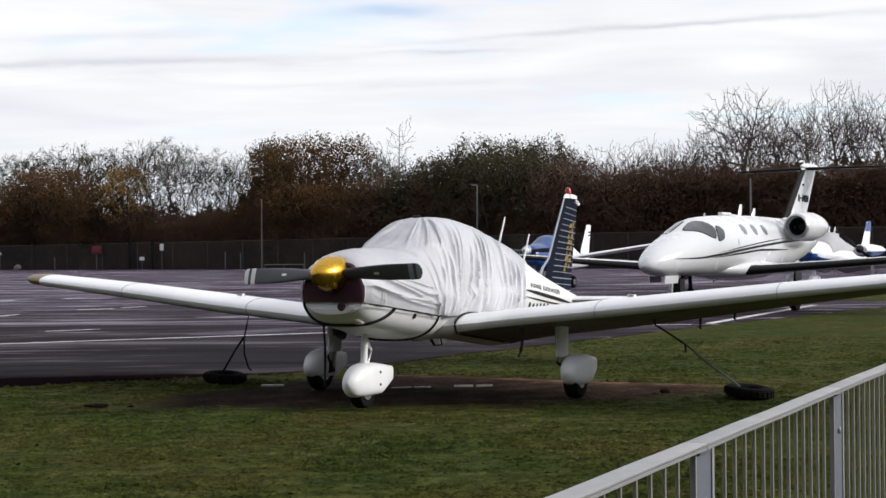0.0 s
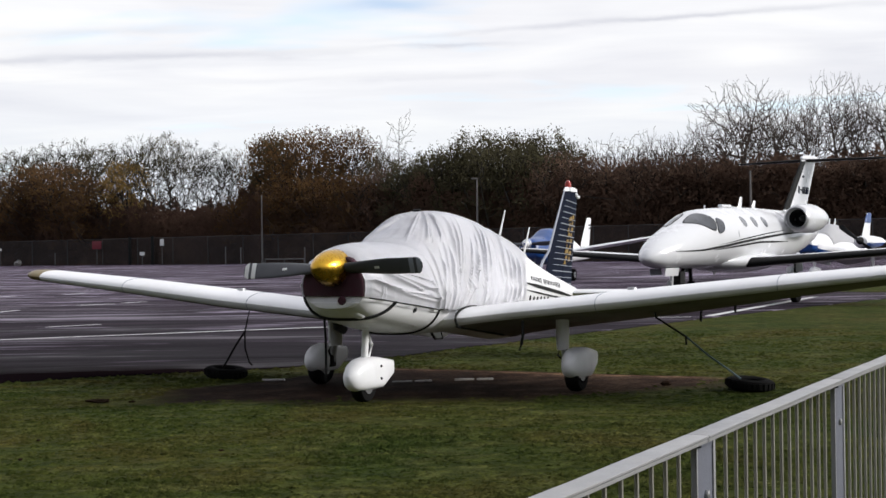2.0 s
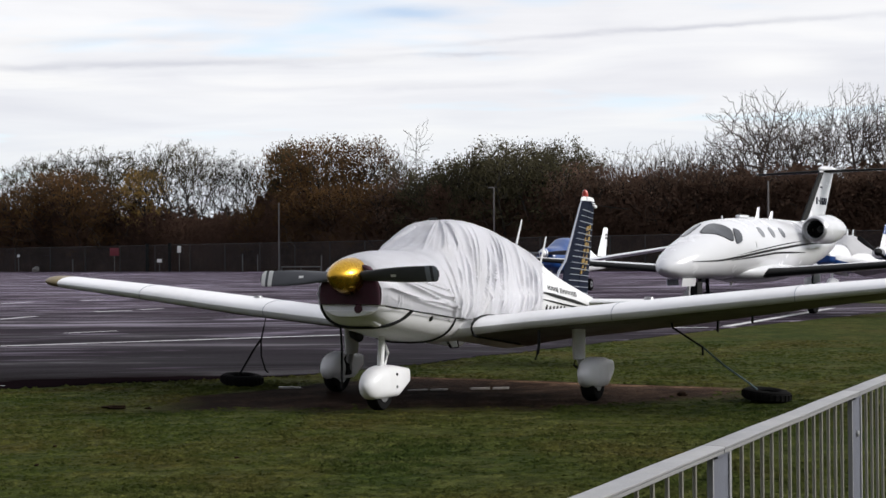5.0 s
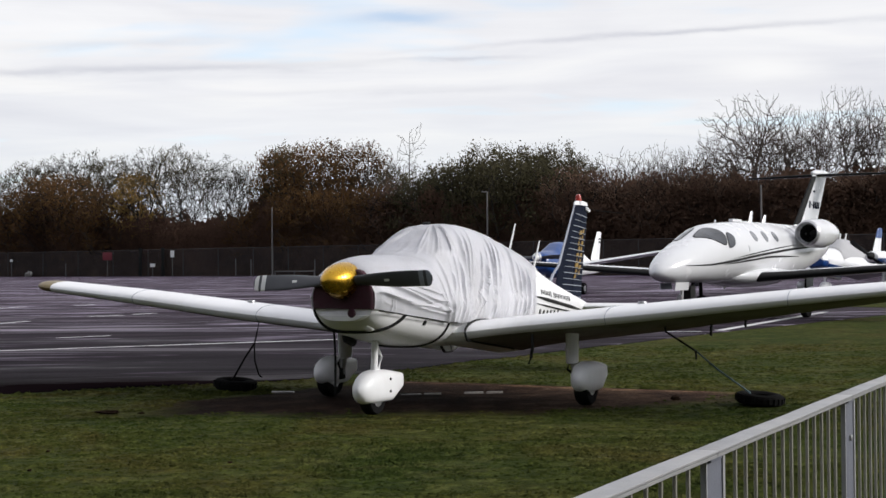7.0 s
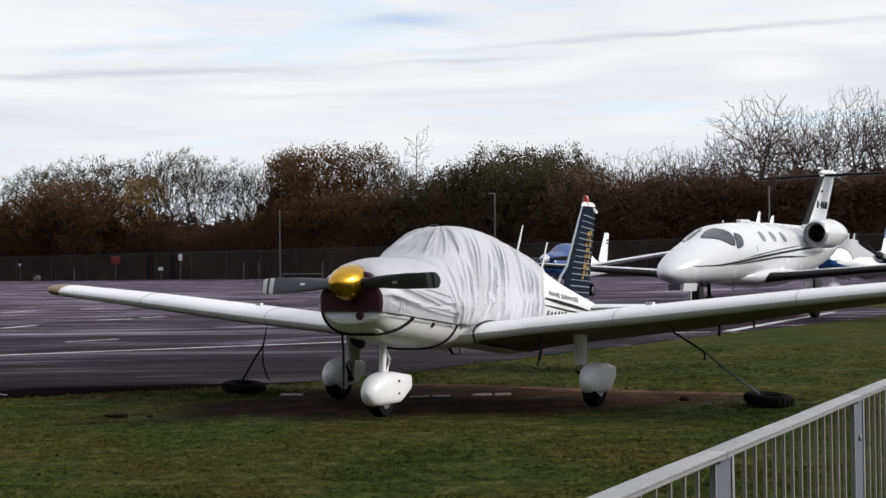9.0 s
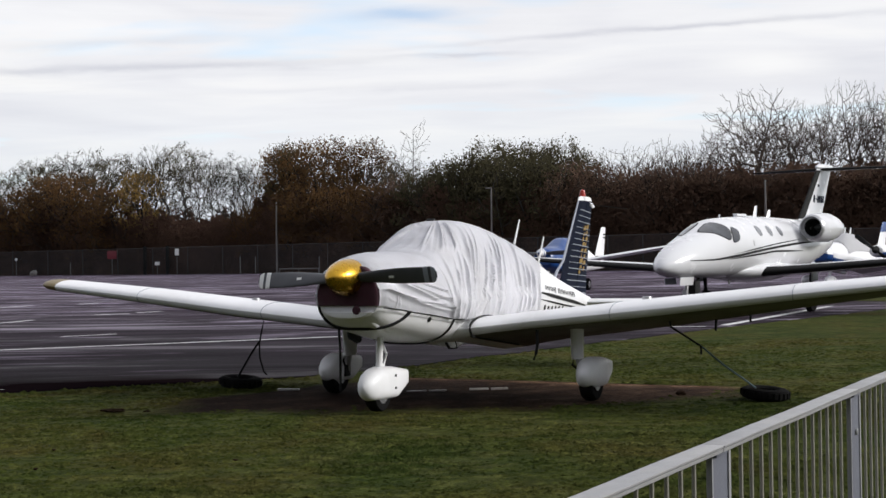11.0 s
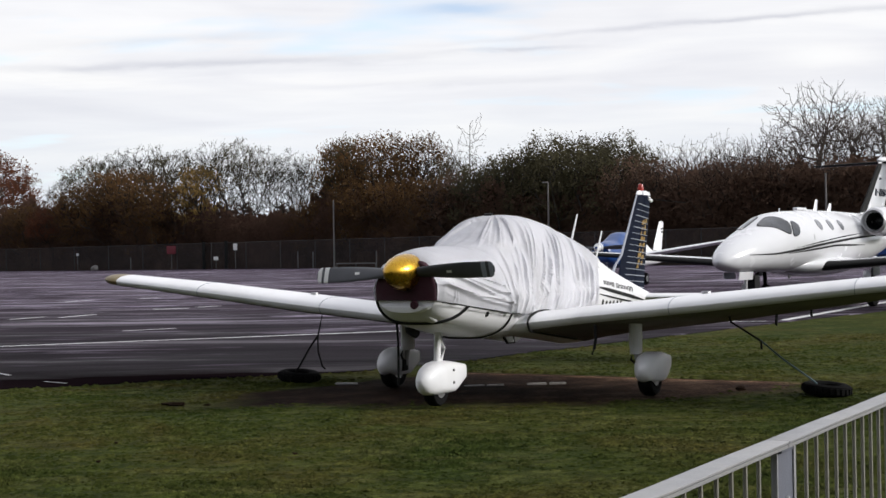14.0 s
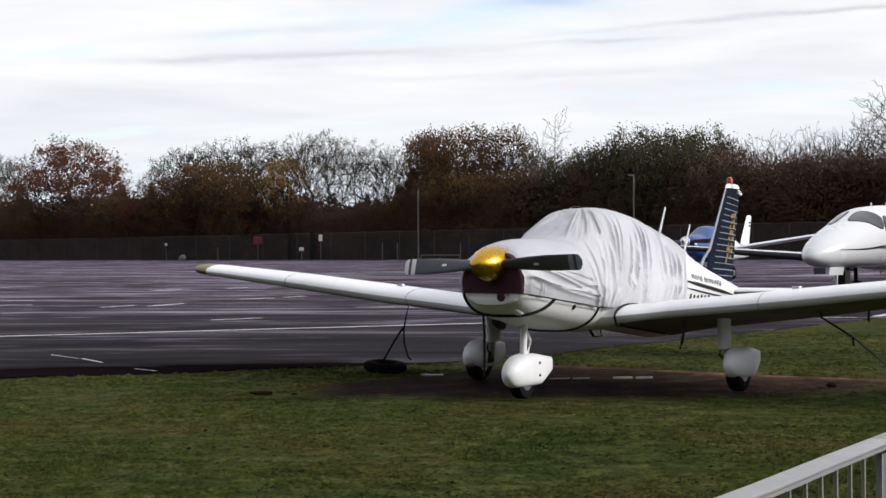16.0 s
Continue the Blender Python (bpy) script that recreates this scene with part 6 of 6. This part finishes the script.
KINDS = {
    "bare": tree_kind(18, TWIG, None, 0, 0, 0, "tall leafless tree with wide arching dark branches", wide=9.6, base=0.52, points=520, centre=0.40, shell=0.6, lumps=0.12, trunk=0.24, top=0.97, twig=0.019, balance=0.30, sink=0.0, rise=0.8, clear=1.1),
    "bare2": tree_kind(23, TWIG, None, 0, 0, 0, "slim leafless tree with upright branches", wide=5.2, base=0.34, points=330, centre=0.6, trunk=0.18, top=0.94, twig=0.017, balance=0.45, sink=0.8),
    "thin": tree_kind(31, PALEBARK, None, 0, 0, 0, "thin pale leafless sapling", wide=4.0, base=0.45, points=60, centre=0.5, trunk=0.07, top=0.97, twig=0.018, balance=0.2, sink=0.8, tuft=2),
    "sparse": tree_kind(42, BARK, LEAFOLIVE, 14, 0.30, 0.16, "thinly leaved tree with sky showing through its branches", low=0.5, share=0.6, wide=10, base=0.26, points=640, centre=0.62, shell=0.33, lumps=0.12, trunk=0.2, top=0.6, twig=0.019, balance=0.4, stems=2, sink=0.8),
    "sparse2": tree_kind(57, BARK, LEAFDARK, 18, 0.30, 0.17, "half-bare tree with dark leaves in its top", low=0.6, share=0.75, wide=10, base=0.26, points=620, centre=0.62, shell=0.33, lumps=0.12, trunk=0.2, top=0.6, twig=0.019, balance=0.4, stems=3, sink=0.8),
    "autumn": tree_kind(63, BARK, LEAFAUTUMN, 34, 0.55, 0.22, "dense tree with brown autumn leaves", wide=9, base=0.1, points=480, centre=0.6, lumps=0.16, stems=2, tuft=1),
    "dark": tree_kind(71, BARK, LEAFDARK, 38, 0.6, 0.25, "dense dark green tree overgrown with ivy", wide=9, base=0.1, points=480, centre=0.6, lumps=0.18, stems=2, tuft=1),
    "brown": tree_kind(77, BARK, LEAFBROWN, 30, 0.55, 0.23, "dense tangle of brown scrub trees", wide=9, base=0.1, points=460, centre=0.6, lumps=0.2, stems=2, tuft=2),
    "rust": tree_kind(85, BARK, LEAFRUST, 70, 0.48, 0.20, "broad oak with thinning russet leaves", low=0.56, share=0.9, wide=14, base=0.30, points=680, centre=0.45, shell=0.40, lumps=0.10, trunk=0.40, top=0.5, twig=0.026, balance=0.36, sink=0.4),
    "yellow": tree_kind(91, BARK, LEAFYELLOW, 36, 0.42, 0.2, "rounded small tree with yellowing leaves", wide=8, base=0.14, points=400, centre=0.62, lumps=0.12, stems=2, tuft=1),
}


def plant(kind, px, top, width, back, spin):
    """A tree whose foot is at px along the boundary; top and width in the same unit."""
    d = far_edge(px) + back
    x, y = along(px, d)
    horizon = 466.6 - 0.0097 * (px - 784)
    tall = (horizon - top - 11) / HALF * d + EYE
    k = KINDS[kind]
    kw = width / HALF * d / k["width"]
    return copy_thing(k, pose(x, y, -0.1, 0, 0, spin) @ Matrix.Diagonal((kw, kw, tall / k["tall"], 1)))


TREES = [
    ("rust", -158, 274, 200, 10, 20), ("sparse", -265, 300, 130, 22, 60), ("sparse2", -330, 290, 150, 14, 80), ("autumn", -60, 366, 110, 6, 40), ("rust", -25, 368, 90, 4, 200), ("autumn", -215, 375, 110, 4, 140),
    ("sparse", 5, 322, 90, 20, 70), ("sparse2", 48, 284, 120, 16, 0), ("autumn", 82, 308, 120, 6, 90), ("autumn", 135, 308, 110, 5, 10), ("sparse", 98, 276, 130, 18, 30), ("sparse", 150, 268, 140, 20, 77), ("sparse2", 200, 274, 130, 14, 200), ("yellow", 240, 300, 92, 6, 50), 
    ("sparse2", 312, 256, 115, 12, 300), ("sparse", 262, 264, 120, 20, 120), ("sparse", 358, 274, 105, 16, 10), ("sparse", 405, 276, 95, 12, 150), ("sparse", 436, 292, 80, 18, 250), ("autumn", 30, 336, 110, 5, 190), ("autumn", 190, 330, 110, 4, 290), ("autumn", 445, 362, 90, 5, 130),
    ("dark", 500, 262, 80, 10, 200),
    ("autumn", 505, 262, 110, 10, 15), ("autumn", 562, 252, 125, 8, 75), ("autumn", 625, 252, 130, 12, 130), ("bare2", 676, 262, 90, 14, 20), ("sparse2", 690, 284, 80, 10, 100),
    ("thin", 733, 214, 58, 8, 40), ("bare2", 722, 282, 90, 16, 220), ("dark", 790, 290, 110, 8, 0), ("brown", 705, 318, 110, 5, 60), ("dark", 865, 258, 110, 8, 60), ("dark", 925, 264, 110, 11, 140), ("dark", 985, 258, 100, 9, 220), ("dark", 1030, 276, 90, 12, 290),
    ("dark", 745, 306, 110, 5, 33), ("dark", 824, 280, 100, 5, 133), ("dark", 890, 280, 120, 4, 233), ("dark", 955, 282, 120, 5, 333), ("brown", 1010, 292, 110, 4, 83), ("brown", 1065, 298, 110, 5, 183),
    ("autumn", 530, 322, 110, 4, 283), ("autumn", 590, 330, 120, 5, 38), ("autumn", 655, 326, 110, 4, 98), ("brown", 1165, 300, 120, 4, 158), ("brown", 1235, 296, 120, 5, 218), ("brown", 1290, 300, 120, 5, 278), ("brown", 1355, 298, 130, 5, 338), ("brown", 1425, 302, 130, 5, 28), ("brown", 1490, 300, 130, 5, 68), ("brown", 1560, 302, 140, 5, 118), ("brown", 1630, 298, 140, 5, 168),
    ("bare2", 1080, 268, 80, 14, 100), ("bare2", 1115, 262, 80, 12, 200), ("bare2", 1160, 250, 80, 14, 300), ("brown", 1120, 304, 130, 6, 10), ("bare2", 1205, 258, 80, 12, 40), ("brown", 1205, 304, 120, 7, 190),
    ("bare2", 1245, 258, 90, 14, 140), ("bare", 1330, 168, 178, 8, 25), ("bare2", 1285, 232, 90, 16, 350), ("bare2", 1365, 196, 90, 14, 95), ("bare", 1402, 186, 110, 12, 200), ("bare2", 1440, 196, 90, 16, 320), ("bare", 1455, 192, 110, 14, 160),
    ("bare", 1508, 152, 130, 9, 250), ("bare2", 1530, 188, 80, 16, 30), ("bare2", 1556, 176, 90, 10, 110), ("bare", 1600, 168, 140, 12, 210), ("bare2", 1640, 175, 110, 10, 10), ("bare2", 1345, 226, 90, 20, 280), ("bare2", 1268, 246, 90, 20, 83), ("bare2", 1180, 262, 80, 18, 120), ("bare2", 1225, 262, 80, 18, 20),
]
for row in TREES:
    plant(*row)
for k in KINDS.values():
    for o in list(k.children_recursive) + [k]:
        bpy.data.objects.remove(o)


# ---- thicket under the trees ----
def thicket(px0, px1, seed, tops, count, label, material):
    g = np.random.default_rng(seed)
    px = g.uniform(px0, px1, count)
    back = 1.5 + 13.5 * g.uniform(0, 1, count) ** 1.8
    inv = 0.0058 + 2.0e-6 * (px - 700)
    d = 1 / inv + back
    horizon = 466.6 - 0.0097 * (px - 784)
    lump = np.array([noise.noise(Vector((p * 0.022, b * 0.25, seed))) for p, b in zip(px, back)])
    fine = np.array([noise.noise(Vector((p * 0.09, b * 0.6, seed + 5))) for p, b in zip(px, back)])
    top = np.interp(px, [t[0] for t in tops], [t[1] for t in tops]) - 48 * lump - 20 * fine - 4
    tall = (horizon - top) / HALF * d + EYE
    z = tall * g.uniform(0, 1, count) ** 1.15
    x = (px - 784) / HALF * d
    p = np.stack([x, d, z], 1)
    face = g.normal(size=(count, 3)) + (0, -0.8, 0.7)
    u = np.cross(face, g.normal(size=(count, 3)))
    u /= np.linalg.norm(u, axis=1)[:, None]
    w = np.cross(u, face)
    w /= np.linalg.norm(w, axis=1)[:, None]
    s = g.uniform(0.12, 0.27, (count, 1)) * (1 + 1.5 * (back[:, None] > 8))
    quad = np.stack([p - u * s * 1.1, p + w * s * 0.45, p + u * s * 1.1, p - w * s * 0.4], 1)
    me = bpy.data.meshes.new("thicket")
    me.from_pydata(quad.reshape(-1, 3).tolist(), [], np.arange(count * 4).reshape(-1, 4).tolist())
    ob = linked("thicket", me, material, smooth=False)
    return tagged(ob, label, "bushes", kind="stuff")


TOPS = [(-450, 385), (-330, 390), (-200, 398), (-120, 398), (-60, 392), (30, 384), (90, 362), (160, 392), (250, 398), (330, 402), (400, 408), (430, 392), (470, 372), (500, 362), (640, 366), (700, 372), (760, 360), (830, 352), (880, 350), (1020, 352), (1060, 356), (1150, 346), (1240, 340), (1300, 334), (1400, 328), (1500, 324), (1700, 324)]
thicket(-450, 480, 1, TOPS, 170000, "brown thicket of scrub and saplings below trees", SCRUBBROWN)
thicket(470, 1120, 2, TOPS, 135000, "dense dark thicket of scrub along the boundary", SCRUB)
thicket(1110, 1720, 3, TOPS, 125000, "dark brown tangled thicket along the boundary", SCRUB)


# ---- grass tufts and the ragged edges of the turf ----
def turf(count, seed):
    """Small leaning tufts on the mown grass, thicker and longer along the cut edges."""
    g = np.random.default_rng(seed)
    y = g.uniform(7.2, 24, count * 3)
    y = y[g.uniform(size=len(y)) < (9.0 / np.maximum(y, 9.0)) ** 1.5][:count]
    x = g.uniform(-1, 1, len(y)) * (y * 0.42 + 0.9)
    e = np.interp(x, [q[0] for q in EDGE], [q[1] for q in EDGE])
    rag = np.array([noise.noise(Vector((a * 1.1, b * 1.1, 9))) for a, b in zip(x, y)])
    far = y + 0.46 * x - 17.05
    near = y - 0.42 * np.maximum(x, 0.9) - 13.15 - 0.55 * rag
    worn = (far < 0.02) & (y - 0.9 * x < 17.72 + 0.3 * rag) & (near > -0.1 + 0.5 * g.uniform(size=len(x)) ** 2) & (x > -3.0 + 0.5 * rag) & (x < 3.25 + 0.5 * rag)
    lush = np.array([noise.noise(Vector((a * 0.9, b * 0.9, 2))) + 0.9 * noise.noise(Vector((a * 4.2, b * 3.2, 7))) for a, b in zip(x, y)])
    ok = (y < e - 0.02) & ~worn & (lush + g.normal(0, 0.5, len(x)) > -0.2)
    x, y, far, e, lush = x[ok], y[ok], far[ok], e[ok], lush[ok]
    n = len(x)
    rim = ((far > 0) & (far < 0.2) & (x > -0.8)) | (e - y < 0.3)
    h = np.where(rim, 0.022, 0.013 + 0.006 * lush) * g.uniform(0.6, 1.4, n)
    r = g.uniform(0.012, 0.032, n) * (1 + y / 22)
    a = g.uniform(0, 6.283, n)
    fade = np.clip(1 - np.maximum(np.abs(x) / 12, np.abs(y - 12) / 8) ** 4, 0, 1) * (y < 16)
    z0 = np.array([0.035 * noise.noise(Vector((p * 0.5, q * 0.5, 0))) * f for p, q, f in zip(x, y, fade)]) - 0.012 * fade - 0.014
    corner = [np.stack([x + np.cos(a + 1.5708 * k) * r * (1.5 if k % 2 else 0.8), y + np.sin(a + 1.5708 * k) * r * (1.5 if k % 2 else 0.8), z0], 1) for k in range(4)]
    tip = np.stack([x + g.normal(0, 0.012, n), y + g.normal(0, 0.012, n), z0 + h + 0.008], 1)
    verts = np.stack(corner + [tip], 1).reshape(-1, 3)
    first = np.arange(n)[:, None] * 5
    faces = np.concatenate([first + np.array([[k, (k + 1) % 4, 4]]) for k in range(4)])
    me = bpy.data.meshes.new("grass_tufts")
    me.from_pydata(verts.tolist(), [], faces.tolist())
    return tagged(linked("grass_tufts", me, BLADES, smooth=False), "short damp green tufts of mown grass", "grass", kind="stuff")


noise.seed_set(3)
turf(80000, 6)
